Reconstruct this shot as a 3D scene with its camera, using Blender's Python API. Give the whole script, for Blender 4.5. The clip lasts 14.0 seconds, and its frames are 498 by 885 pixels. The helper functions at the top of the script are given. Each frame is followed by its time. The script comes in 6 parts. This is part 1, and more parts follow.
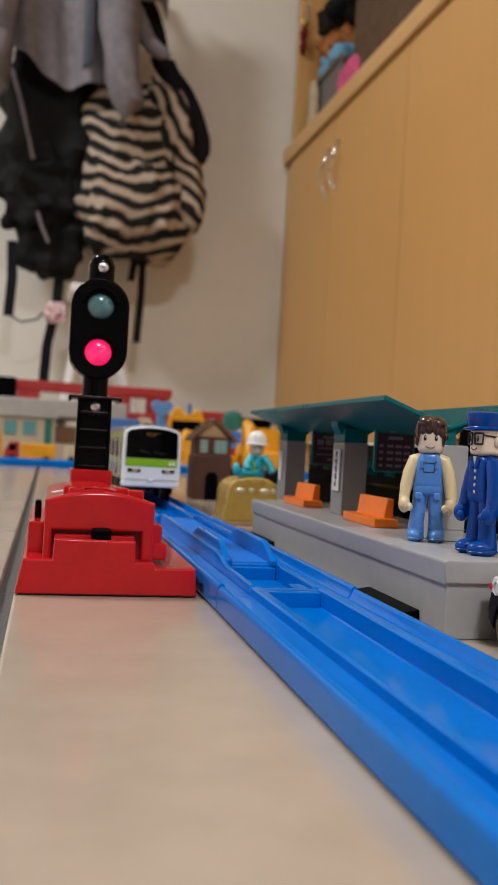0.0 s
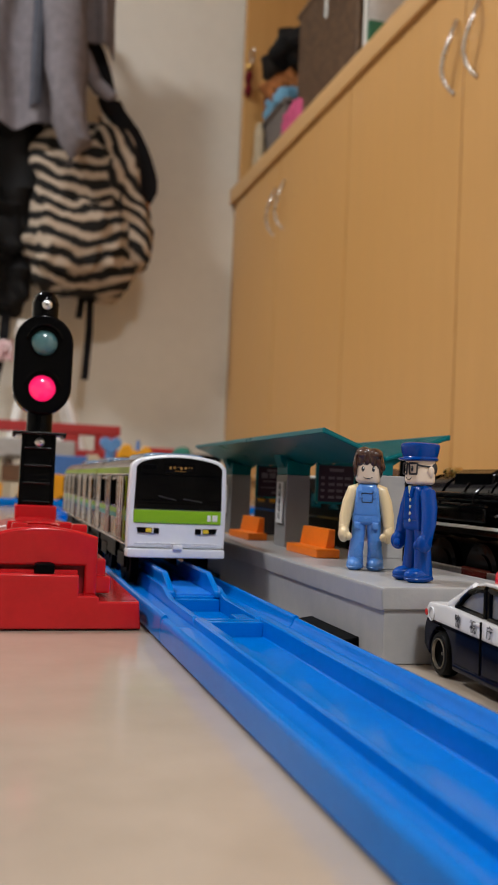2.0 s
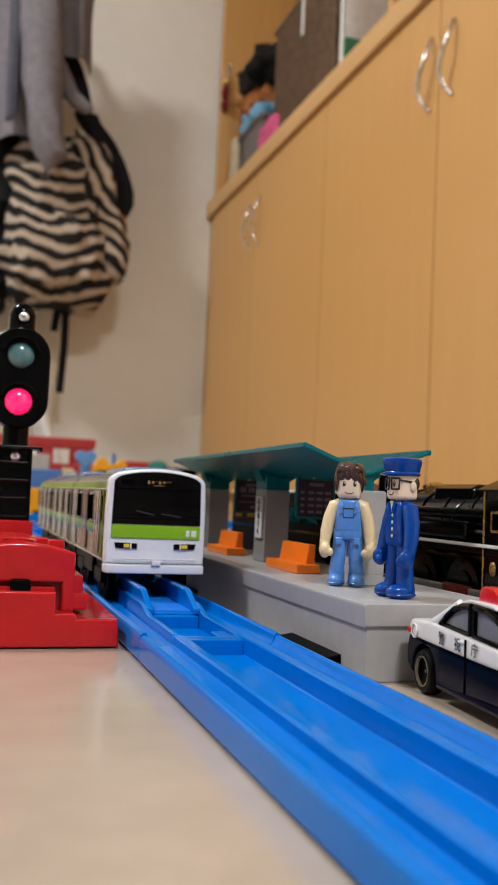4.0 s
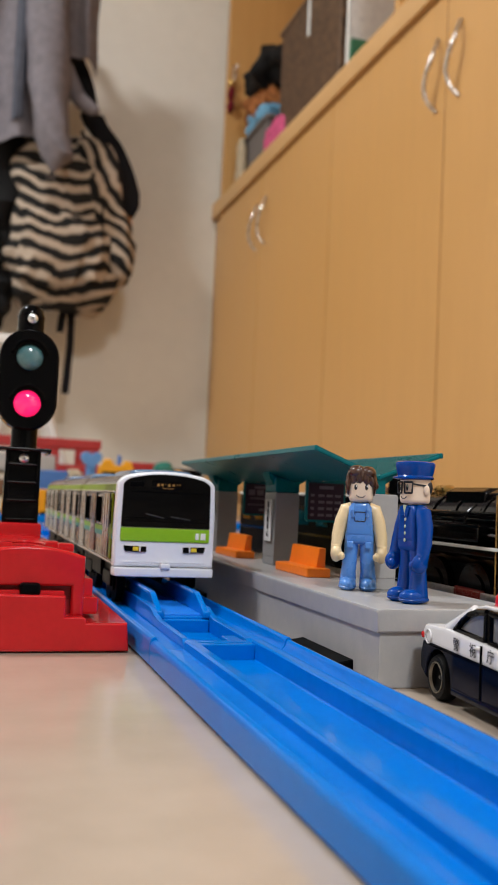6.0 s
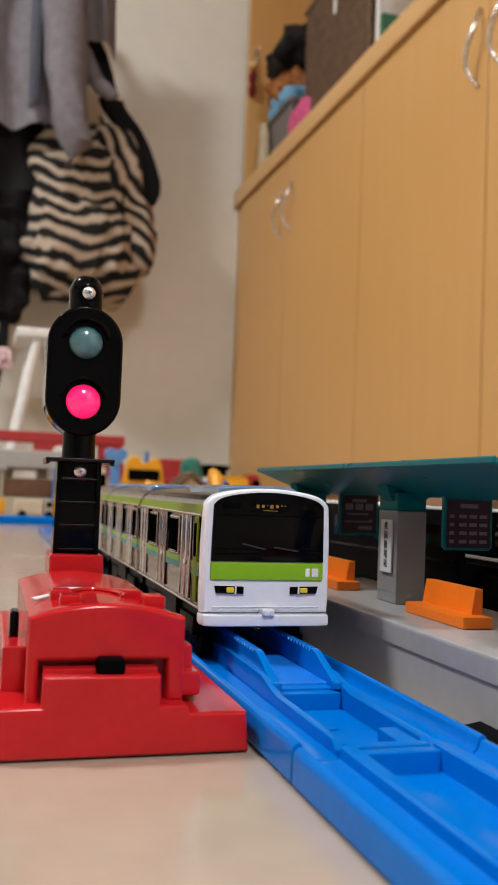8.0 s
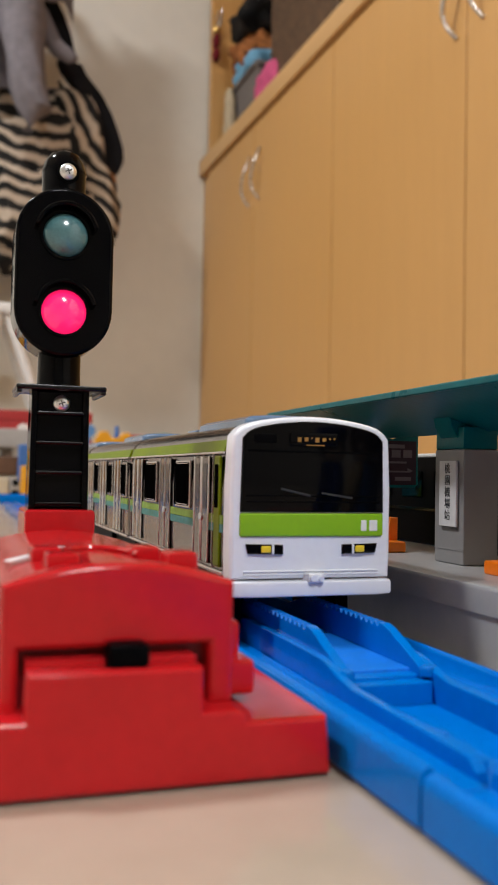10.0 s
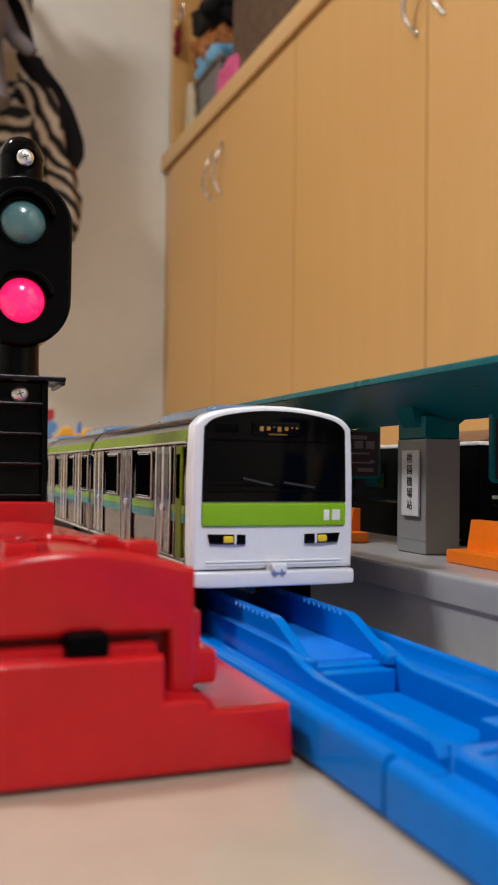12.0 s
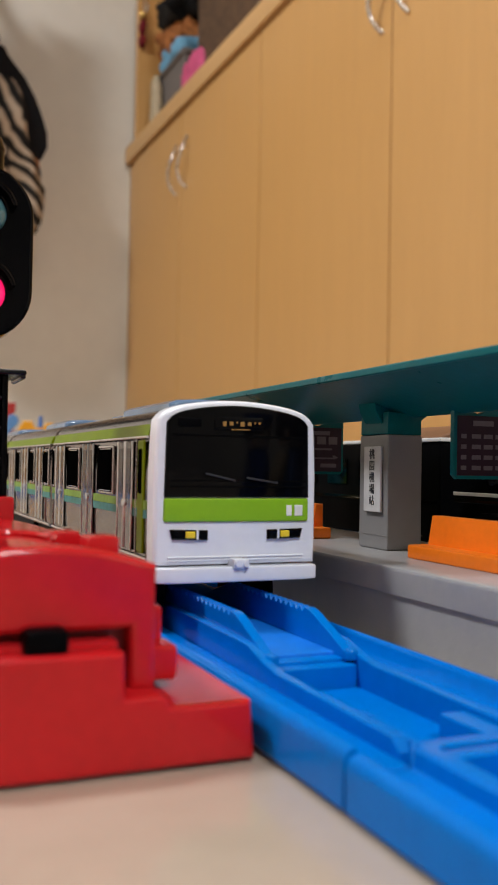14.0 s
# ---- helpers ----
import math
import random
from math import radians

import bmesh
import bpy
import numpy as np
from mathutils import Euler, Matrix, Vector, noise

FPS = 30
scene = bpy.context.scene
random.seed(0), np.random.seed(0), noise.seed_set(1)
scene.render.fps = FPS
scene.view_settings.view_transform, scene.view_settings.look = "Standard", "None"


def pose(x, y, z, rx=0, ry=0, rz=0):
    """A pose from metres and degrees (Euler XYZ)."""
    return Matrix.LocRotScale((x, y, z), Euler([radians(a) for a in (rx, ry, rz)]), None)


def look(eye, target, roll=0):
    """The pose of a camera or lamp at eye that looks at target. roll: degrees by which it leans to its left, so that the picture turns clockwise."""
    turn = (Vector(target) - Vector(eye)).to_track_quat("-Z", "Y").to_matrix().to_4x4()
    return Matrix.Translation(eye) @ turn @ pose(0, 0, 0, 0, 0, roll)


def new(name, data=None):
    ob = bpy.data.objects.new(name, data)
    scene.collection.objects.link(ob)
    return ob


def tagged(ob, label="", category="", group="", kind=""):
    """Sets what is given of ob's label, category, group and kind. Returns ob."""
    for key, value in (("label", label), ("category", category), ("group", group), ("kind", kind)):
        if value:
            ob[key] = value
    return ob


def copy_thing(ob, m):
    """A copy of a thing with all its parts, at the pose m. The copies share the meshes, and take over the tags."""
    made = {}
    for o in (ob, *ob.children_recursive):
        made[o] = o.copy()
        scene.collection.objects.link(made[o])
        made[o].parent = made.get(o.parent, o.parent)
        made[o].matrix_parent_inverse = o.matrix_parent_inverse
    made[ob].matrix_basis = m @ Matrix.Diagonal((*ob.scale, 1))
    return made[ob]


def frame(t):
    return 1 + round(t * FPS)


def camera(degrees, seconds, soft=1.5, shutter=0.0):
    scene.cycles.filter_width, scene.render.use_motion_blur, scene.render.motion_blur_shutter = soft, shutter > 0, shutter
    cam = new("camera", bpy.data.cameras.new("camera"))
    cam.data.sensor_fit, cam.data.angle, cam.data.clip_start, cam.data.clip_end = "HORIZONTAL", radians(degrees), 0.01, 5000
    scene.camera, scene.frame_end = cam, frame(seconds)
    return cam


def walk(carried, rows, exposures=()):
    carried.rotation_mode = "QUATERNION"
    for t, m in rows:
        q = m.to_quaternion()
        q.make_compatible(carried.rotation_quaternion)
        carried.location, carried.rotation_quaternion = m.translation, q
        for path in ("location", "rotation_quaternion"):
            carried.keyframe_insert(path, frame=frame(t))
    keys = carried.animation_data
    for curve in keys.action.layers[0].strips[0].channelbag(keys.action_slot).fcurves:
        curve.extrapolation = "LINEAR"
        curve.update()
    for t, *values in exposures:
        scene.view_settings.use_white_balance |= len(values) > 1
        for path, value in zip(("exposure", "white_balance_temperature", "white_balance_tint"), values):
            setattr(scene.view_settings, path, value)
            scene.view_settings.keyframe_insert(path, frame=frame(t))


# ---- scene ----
PATH = [
    (0, (0.0203, 0.0440, 0.0445), (0.0933, 0.3349, 0.0456), 3.22),
    (0.5, (0.0190, 0.0423, 0.0441), (0.0949, 0.3325, 0.0498), 2.90),
    (1, (0.0197, 0.0411, 0.0436), (0.0983, 0.3305, 0.0527), 2.63),
    (1.5, (0.0203, 0.0392, 0.0442), (0.1014, 0.3279, 0.0554), 2.63),
    (2, (0.0215, 0.0385, 0.0435), (0.1098, 0.3249, 0.0575), 2.52),
    (2.5, (0.0217, 0.0405, 0.0424), (0.1170, 0.3245, 0.0590), 2.44),
    (3, (0.0217, 0.0411, 0.0432), (0.1178, 0.3247, 0.0611), 2.54),
    (5.5, (0.0195, 0.0435, 0.0442), (0.1146, 0.3274, 0.0634), 2.68),
    (6, (0.0198, 0.0441, 0.0445), (0.1141, 0.3282, 0.0636), 2.65),
    (6.5, (0.0191, 0.0447, 0.0450), (0.1124, 0.3293, 0.0638), 2.67),
    (7, (0.0189, 0.0474, 0.0464), (0.1115, 0.3322, 0.0652), 2.67),
    (7.5, (0.0153, 0.0838, 0.0520), (0.1063, 0.3691, 0.0704), 2.58),
    (8, (0.0142, 0.1233, 0.0521), (0.1038, 0.4092, 0.0685), 2.17),
    (8.2, (0.0152, 0.1364, 0.0522), (0.1049, 0.4224, 0.0668), 1.95),
    (10.5, (0.0182, 0.1849, 0.0395), (0.1220, 0.4662, 0.0495), 0.89),
    (11, (0.0186, 0.1848, 0.0399), (0.1245, 0.4653, 0.0496), 0.76),
    (11.5, (0.0188, 0.1851, 0.0398), (0.1265, 0.4650, 0.0490), 0.75),
    (12, (0.0189, 0.1856, 0.0397), (0.1311, 0.4637, 0.0489), 0.71),
    (12.5, (0.0190, 0.1862, 0.0394), (0.1324, 0.4638, 0.0479), 0.83),
    (13, (0.0190, 0.1871, 0.0390), (0.1370, 0.4628, 0.0473), 1.08),
    (13.5, (0.0193, 0.1863, 0.0393), (0.1416, 0.4601, 0.0474), 1.03),
    (14, (0.0193, 0.1863, 0.0397), (0.1428, 0.4596, 0.0475), 0.97),
]
cam = camera(31.0, 14.0, soft=1.2)
cam.data.dof.use_dof = True
cam.data.dof.focus_distance = 0.235
cam.data.dof.aperture_fstop = 42.0
walk(cam, [(t, look(eye, target, roll)) for t, eye, target, roll in PATH], [(0.0, -0.24), (1.5, -0.24), (2.0, -0.22), (2.5, -0.08), (3.0, -0.02), (5.5, 0.04), (8.0, 0.02), (14.0, 0.0)])

# ---- light ----
world = bpy.data.worlds.new("world")
scene.world = world
world.use_nodes = True
world.node_tree.nodes["Background"].inputs[0].default_value = (0.9, 0.85, 0.8, 1)
world.node_tree.nodes["Background"].inputs[1].default_value = 0.02


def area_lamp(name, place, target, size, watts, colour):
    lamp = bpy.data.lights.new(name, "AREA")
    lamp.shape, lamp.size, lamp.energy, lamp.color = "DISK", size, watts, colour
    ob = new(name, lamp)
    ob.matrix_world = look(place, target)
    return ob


# two assumed ceiling lamps out of view, placed from highlights and the wall shadow
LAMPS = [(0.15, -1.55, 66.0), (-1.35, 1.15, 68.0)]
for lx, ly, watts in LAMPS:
    area_lamp("assumed_ceiling_light", (lx, ly, 2.46), (lx, ly, 0), 0.5, watts, (0.955, 0.98, 1.02))
scene.view_settings.exposure = 0.0

# ---- materials ----


def material(name, colour, rough=0.5, metal=0.0, vary=0.06, scale=60.0, bump=0.0, bump_scale=400.0, spec=0.5, coat=0.0, glow=None, per_piece=0.0, stretch=None, tint=None):
    """A surface with two scales of tonal variation, a rough-gloss variation and a fine relief."""
    m = bpy.data.materials.new(name)
    m.use_nodes = True
    nt = m.node_tree
    b = nt.nodes["Principled BSDF"]
    L = nt.links.new
    tc = nt.nodes.new("ShaderNodeTexCoord")
    mp = nt.nodes.new("ShaderNodeMapping")
    L(tc.outputs["Object"], mp.inputs["Vector"])
    if stretch:
        mp.inputs["Scale"].default_value = stretch
    n1 = nt.nodes.new("ShaderNodeTexNoise")
    n1.inputs["Scale"].default_value, n1.inputs["Detail"].default_value = scale, 6
    L(mp.outputs["Vector"], n1.inputs["Vector"])
    n2 = nt.nodes.new("ShaderNodeTexNoise")
    n2.inputs["Scale"].default_value, n2.inputs["Detail"].default_value = scale * 8, 4
    L(mp.outputs["Vector"], n2.inputs["Vector"])
    mix = nt.nodes.new("ShaderNodeMath")
    mix.operation = "MULTIPLY_ADD"
    L(n1.outputs["Fac"], mix.inputs[0])
    mix.inputs[1].default_value = 0.65
    half = nt.nodes.new("ShaderNodeMath")
    half.operation = "MULTIPLY"
    L(n2.outputs["Fac"], half.inputs[0])
    half.inputs[1].default_value = 0.35
    L(half.outputs[0], mix.inputs[2])
    fac = mix.outputs[0]
    if per_piece:
        oi = nt.nodes.new("ShaderNodeObjectInfo")
        add = nt.nodes.new("ShaderNodeMath")
        add.operation = "MULTIPLY_ADD"
        L(oi.outputs["Random"], add.inputs[0])
        add.inputs[1].default_value = per_piece
        L(fac, add.inputs[2])
        fac = add.outputs[0]
    ramp = nt.nodes.new("ShaderNodeValToRGB")
    L(fac, ramp.inputs["Fac"])
    lo = [max(0.0, c * (1 - vary * 2)) for c in colour]
    hi = [min(1.0, c * (1 + vary * 2)) for c in (tint or colour)]
    ramp.color_ramp.elements[0].position, ramp.color_ramp.elements[0].color = 0.3, (*lo, 1)
    ramp.color_ramp.elements[1].position, ramp.color_ramp.elements[1].color = 0.7, (*hi, 1)
    L(ramp.outputs["Color"], b.inputs["Base Color"])
    rr = nt.nodes.new("ShaderNodeMapRange")
    L(n1.outputs["Fac"], rr.inputs["Value"])
    rr.inputs["To Min"].default_value, rr.inputs["To Max"].default_value = max(0.02, rough * 0.75), min(1.0, rough * 1.25)
    L(rr.outputs["Result"], b.inputs["Roughness"])
    b.inputs["Metallic"].default_value = metal
    b.inputs["Specular IOR Level"].default_value = spec
    b.inputs["Coat Weight"].default_value = coat
    b.inputs["Coat Roughness"].default_value = 0.08
    if bump:
        n3 = nt.nodes.new("ShaderNodeTexNoise")
        n3.inputs["Scale"].default_value, n3.inputs["Detail"].default_value = bump_scale, 3
        L(mp.outputs["Vector"], n3.inputs["Vector"])
        bp = nt.nodes.new("ShaderNodeBump")
        bp.inputs["Strength"].default_value, bp.inputs["Distance"].default_value = bump, 0.0008
        L(n3.outputs["Fac"], bp.inputs["Height"])
        L(bp.outputs["Normal"], b.inputs["Normal"])
    if glow:
        b.inputs["Emission Color"].default_value = (*glow[:3], 1)
        b.inputs["Emission Strength"].default_value = glow[3]
    return m


def wood_material(name, dark, light, rough, grain=(14, 14, 0.9)):
    m = material(name, dark, rough, 0, 0.012, 3.0, 0.05, 220, stretch=grain, tint=light)
    return m


BLUE = material("blue_track_plastic", (0.0, 0.155, 0.58), 0.15, 0, 0.04, 45, 0.03, 900, spec=0.11)
BLUE_ROUGH = material("rough_blue_plastic", (0.004, 0.17, 0.66), 0.5, 0, 0.10, 300, 0.5, 1600, spec=0.25)
RED = material("red_signal_plastic", (0.50, 0.011, 0.015), 0.13, 0, 0.05, 60, 0.05, 500, spec=0.32)
# darker copy of RED, with the shade of the recess put into its colour
RED_SHADED = material("red_plastic_recess_shade", (0.30, 0.005, 0.012), 0.5)
BLACK = material("glossy_black_plastic", (0.0012, 0.0013, 0.002), 0.07, 0, 0.2, 80, spec=0.10)
BLACK_MATT = material("matt_black_plastic", (0.0025, 0.0025, 0.003), 0.4, 0, 0.2, 80, spec=0.02)
SATIN_BLACK = material("satin_black_plastic", (0.0015, 0.0015, 0.002), 0.22, 0, 0.2, 80, spec=0.30)
ENGINE_BLACK = material("enamelled_black", (0.002, 0.0018, 0.002), 0.12, 0, 0.3, 120, 0.05, 400, spec=0.20)
CHROME = material("zinc_screw_metal", (0.78, 0.80, 0.82), 0.32, 1.0, 0.1, 800)
LENS_GREEN = material("unlit_green_lens", (0.075, 0.185, 0.20), 0.2, 0, 0.1, 200, coat=0.6)
LENS_RED = material("lit_red_lens", (0.8, 0.02, 0.14), 0.15, 0, 0.1, 300, coat=0.6, glow=(1.0, 0.010, 0.125, 0.95))
GREY = material("platform_grey_plastic", (0.37, 0.37, 0.385), 0.33, 0, 0.05, 30, 0.06, 900, tint=(0.385, 0.375, 0.365))
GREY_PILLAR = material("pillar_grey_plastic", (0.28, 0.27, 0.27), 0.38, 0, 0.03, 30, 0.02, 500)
TEAL = material("teal_roof_plastic", (0.002, 0.135, 0.150), 0.3, 0, 0.08, 50, 0.05, 600, spec=0.14)
ORANGE = material("orange_bench_plastic", (0.95, 0.20, 0.005), 0.38, 0, 0.05, 80, 0.05, 900)
WHITE = material("white_train_plastic", (0.82, 0.85, 0.92), 0.2, 0, 0.02, 60, coat=0.3)
SILVER = material("silver_painted_plastic", (0.19, 0.168, 0.163), 0.15, 0.95, 0.06, 60, 0.06, 500)
ROOF_GREY = material("roof_grey_plastic", (0.30, 0.31, 0.33), 0.4, 0.2)
ROOF_BLUE = material("pale_blue_roof_unit", (0.12, 0.19, 0.30), 0.14)
LIME = material("lime_green_paint", (0.24, 0.50, 0.006), 0.3, 0, 0.03, 80, coat=0.2)
LIME_DULL = material("yellow_green_belt_paint", (0.17, 0.235, 0.005), 0.4, 0, 0.08, 60, spec=0.08)
BELT = material("pale_green_belt_print", (0.10, 0.28, 0.19), 0.5, 0, 0.15, 60, tint=(0.09, 0.25, 0.28), spec=0.08)
BELT_LIME = material("pale_lime_belt_print", (0.22, 0.34, 0.05), 0.5, 0, 0.10, 60, tint=(0.26, 0.40, 0.10), spec=0.08)
WINDSCREEN = material("black_windscreen", (0.0015, 0.0015, 0.002), 0.06, 0, 0.2, 40, spec=0.12)
# brown-mauve base stands in for reflections in the door panes
DOOR_GLASS = material("reflection_tinted_door_glass", (0.055, 0.040, 0.042), 0.2, 0.6, 0.1, 60, spec=0.1)
WINDOW_DARK = material("dark_window_recess", (0.0015, 0.0015, 0.0015), 0.5, spec=0.0)
WIPER = material("dark_grey_wiper", (0.035, 0.035, 0.038), 0.4)
YELLOW_LAMP = material("yellow_headlight_paint", (0.85, 0.62, 0.03), 0.3)
AMBER_PRINT = material("amber_display_print", (0.34, 0.17, 0.03), 0.5)
WHITE_PRINT = material("white_print", (0.82, 0.83, 0.8), 0.5)
PAPER = material("paper_label", (0.72, 0.70, 0.70), 0.6)
INK = material("black_print", (0.02, 0.02, 0.025), 0.6)
WALL = material("cream_painted_wall", (0.80, 0.755, 0.665), 0.75, 0, 0.02, 3, 0.12, 180)
CEILING = material("white_ceiling_paint", (0.78, 0.76, 0.72), 0.8, 0, 0.02, 3)
TILE = material("glazed_cream_floor_tile", (0.42, 0.343, 0.264), 0.20, 0, 0.05, 9, 0.03, 60, coat=0.15, tint=(0.44, 0.355, 0.280), per_piece=0.08)
GROUT = material("dark_grey_grout", (0.10, 0.095, 0.09), 0.85, 0, 0.25, 500, 0.4, 900)
WOOD = wood_material("orange_beech_veneer", (0.60, 0.325, 0.105), (0.62, 0.34, 0.115), 0.36)
WOOD_EDGE = wood_material("beech_edge_band", (0.60, 0.34, 0.13), (0.66, 0.40, 0.17), 0.42, (14, 0.9, 14))
STEEL = material("brushed_nickel", (0.60, 0.56, 0.52), 0.28, 1.0, 0.08, 90)

# ---- geometry helpers ----


def tf(u, v, z=0.0, turn=0.0):
    """A pose on the railway's own grid: u across the track, v along it."""
    return pose(0.072, 0.2753, 0, 0, 0, -1.4) @ pose(u, v, z, 0, 0, turn)


def thing(name, label, category, m=None, group="", kind=""):
    ob = new(name)
    ob.empty_display_size = 0.01
    ob.matrix_world = m or Matrix()
    return tagged(ob, label, category, group, kind)


def even_normals(me):
    """Keep broad flat faces flat beside their rounded edges: normals weighted by area."""
    n = len(me.polygons)
    if n < 7 or n > 4000:
        return
    area = [p.area for p in me.polygons]
    if max(area) < 8 * sorted(area)[n // 2]:
        return
    normal = [p.normal.copy() for p in me.polygons]
    around = [[] for _ in me.vertices]
    for p in me.polygons:
        for v in p.vertices:
            around[v].append(p.index)
    out = []
    for p in me.polygons:
        for v in p.vertices:
            s = Vector((0, 0, 0))
            for k in around[v]:
                if normal[k].dot(normal[p.index]) > 0.78:
                    s += normal[k] * area[k]
            out.append(s.normalized() if s.length > 0 else normal[p.index])
    me.normals_split_custom_set(out)


def finish(bm, name, materials, smooth=True):
    bmesh.ops.recalc_face_normals(bm, faces=bm.faces)
    me = bpy.data.meshes.new(name)
    bm.to_mesh(me)
    bm.free()
    for m in materials if isinstance(materials, (list, tuple)) else [materials]:
        me.materials.append(m)
    if smooth:
        for p in me.polygons:
            p.use_smooth = True
        me.set_sharp_from_angle(angle=radians(38))
        even_normals(me)
    return me


def part(name, bm, material, parent, label=""):
    ob = new(name, finish(bm, name, material))
    ob.parent = parent
    return tagged(ob, label)


def solo(name, bm, material, label, category, m=None, group="", kind=""):
    ob = new(name, finish(bm, name, material))
    ob.matrix_world = m or Matrix()
    return tagged(ob, label, category, group, kind)


def box(bm, x0, x1, y0, y1, z0, z1, bevel=0.0, seg=2, mi=0):
    before = set(bm.faces)
    g = bmesh.ops.create_cube(bm, size=1.0, matrix=Matrix.Translation(((x0 + x1) / 2, (y0 + y1) / 2, (z0 + z1) / 2)) @ Matrix.Diagonal((abs(x1 - x0), abs(y1 - y0), abs(z1 - z0), 1)))
    if bevel:
        bmesh.ops.bevel(bm, geom=list(set(e for v in g["verts"] for e in v.link_edges)), offset=bevel, segments=seg, affect="EDGES", profile=0.5)
    if mi:
        for f in set(bm.faces) - before:
            f.material_index = mi
    return bm


def prism(bm, pts, a, b, axis="y", bevel=0.0, mi=0, seg=2):
    """A flat outline drawn out along an axis. For y the outline is (x, z); for x it is (y, z); for z it is (x, y)."""
    put = {"y": lambda p, d: (p[0], d, p[1]), "x": lambda p, d: (d, p[0], p[1]), "z": lambda p, d: (p[0], p[1], d)}[axis]
    before = set(bm.faces)
    va, vb = [bm.verts.new(put(p, a)) for p in pts], [bm.verts.new(put(p, b)) for p in pts]
    n = len(pts)
    fs = [bm.faces.new(va), bm.faces.new(vb[::-1])]
    fs += [bm.faces.new((va[i], vb[i], vb[(i + 1) % n], va[(i + 1) % n])) for i in range(n)]
    bmesh.ops.recalc_face_normals(bm, faces=fs)
    if bevel:
        es = set(fs[0].edges) | set(fs[1].edges)
        bmesh.ops.bevel(bm, geom=list(es), offset=bevel, segments=seg, affect="EDGES", profile=0.5)
    if mi:
        for f in set(bm.faces) - before:
            f.material_index = mi
    return bm


def rod(bm, p, q, r0, r1=None, seg=16, mi=0, caps=True):
    p, q = Vector(p), Vector(q)
    d = q - p
    m = Matrix.Translation((p + q) / 2) @ d.to_track_quat("Z", "Y").to_matrix().to_4x4()
    g = bmesh.ops.create_cone(bm, cap_ends=caps, segments=seg, radius1=r0, radius2=r0 if r1 is None else r1, depth=d.length, matrix=m)
    for f in set(f for v in g["verts"] for f in v.link_faces):
        f.material_index = mi
    return bm


def ball(bm, c, r, seg=20, rings=12, mi=0, m=None):
    r = (r, r, r) if isinstance(r, (int, float)) else r
    g = bmesh.ops.create_uvsphere(bm, u_segments=seg, v_segments=rings, radius=1.0, matrix=Matrix.Translation(c) @ (m or Matrix()) @ Matrix.Diagonal((*r, 1)))
    for f in set(f for v in g["verts"] for f in v.link_faces):
        f.material_index = mi
    return bm


def lathe(bm, profile, c=(0, 0, 0), seg=24, mi=0, m=None, ring=False):
    """A turned form: (radius, height) pairs round the z axis at c."""
    rings = []
    for r, z in profile:
        loop = []
        for k in range(seg):
            a = 2 * math.pi * k / seg
            p = Vector((r * math.cos(a), r * math.sin(a), z))
            loop.append(bm.verts.new(Vector(c) + ((m or Matrix()) @ p)))
        rings.append(loop)
    for a, b in zip(rings, rings[1:] + (rings[:1] if ring else [])):
        if a is b:
            continue
        for k in range(seg):
            f = bm.faces.new((a[k], a[(k + 1) % seg], b[(k + 1) % seg], b[k]))
            f.material_index = mi
    for end in (() if ring else (rings[0], rings[-1][::-1])):
        bm.faces.new(end[::-1]).material_index = mi
    return bm


def tube(bm, pts, r, seg=8, mi=0, flat=1.0):
    """A round or flattened tube through the points."""
    pts = [Vector(p) for p in pts]
    rings = []
    for i, p in enumerate(pts):
        d = (pts[min(i + 1, len(pts) - 1)] - pts[max(i - 1, 0)]).normalized()
        side = d.cross(Vector((0, 0, 1)))
        side = side.normalized() if side.length > 1e-4 else Vector((1, 0, 0))
        up = side.cross(d).normalized()
        rr = r[i] if isinstance(r, (list, tuple)) else r
        rings.append([bm.verts.new(p + side * math.cos(2 * math.pi * k / seg) * rr + up * math.sin(2 * math.pi * k / seg) * rr * flat) for k in range(seg)])
    for a, b in zip(rings, rings[1:]):
        for k in range(seg):
            bm.faces.new((a[k], a[(k + 1) % seg], b[(k + 1) % seg], b[k])).material_index = mi
    bm.faces.new(rings[0]).material_index = mi
    bm.faces.new(rings[-1][::-1]).material_index = mi
    return bm


def B():
    return bmesh.new()


def arc(cx, cz, r, a0, a1, n):
    return [(cx + r * math.cos(radians(a0 + (a1 - a0) * k / n)), cz + r * math.sin(radians(a0 + (a1 - a0) * k / n))) for k in range(n + 1)]


def lettering(name, text, size, m, material, parent, label="", align="CENTER"):
    """Letters of the built-in font as a thin mesh, in the xy plane of the pose m."""
    c = bpy.data.curves.new(name, "FONT")
    c.body, c.size, c.align_x, c.align_y, c.extrude, c.resolution_u = text, size, align, "CENTER", 0.00004, 2
    tmp = new("letters", c)
    me = bpy.data.meshes.new_from_object(tmp.evaluated_get(bpy.context.evaluated_depsgraph_get()))
    bpy.data.objects.remove(tmp)
    me.transform(m)
    me.materials.clear()
    me.materials.append(material)
    ob = new(name, me)
    ob.parent = parent
    return tagged(ob, label)


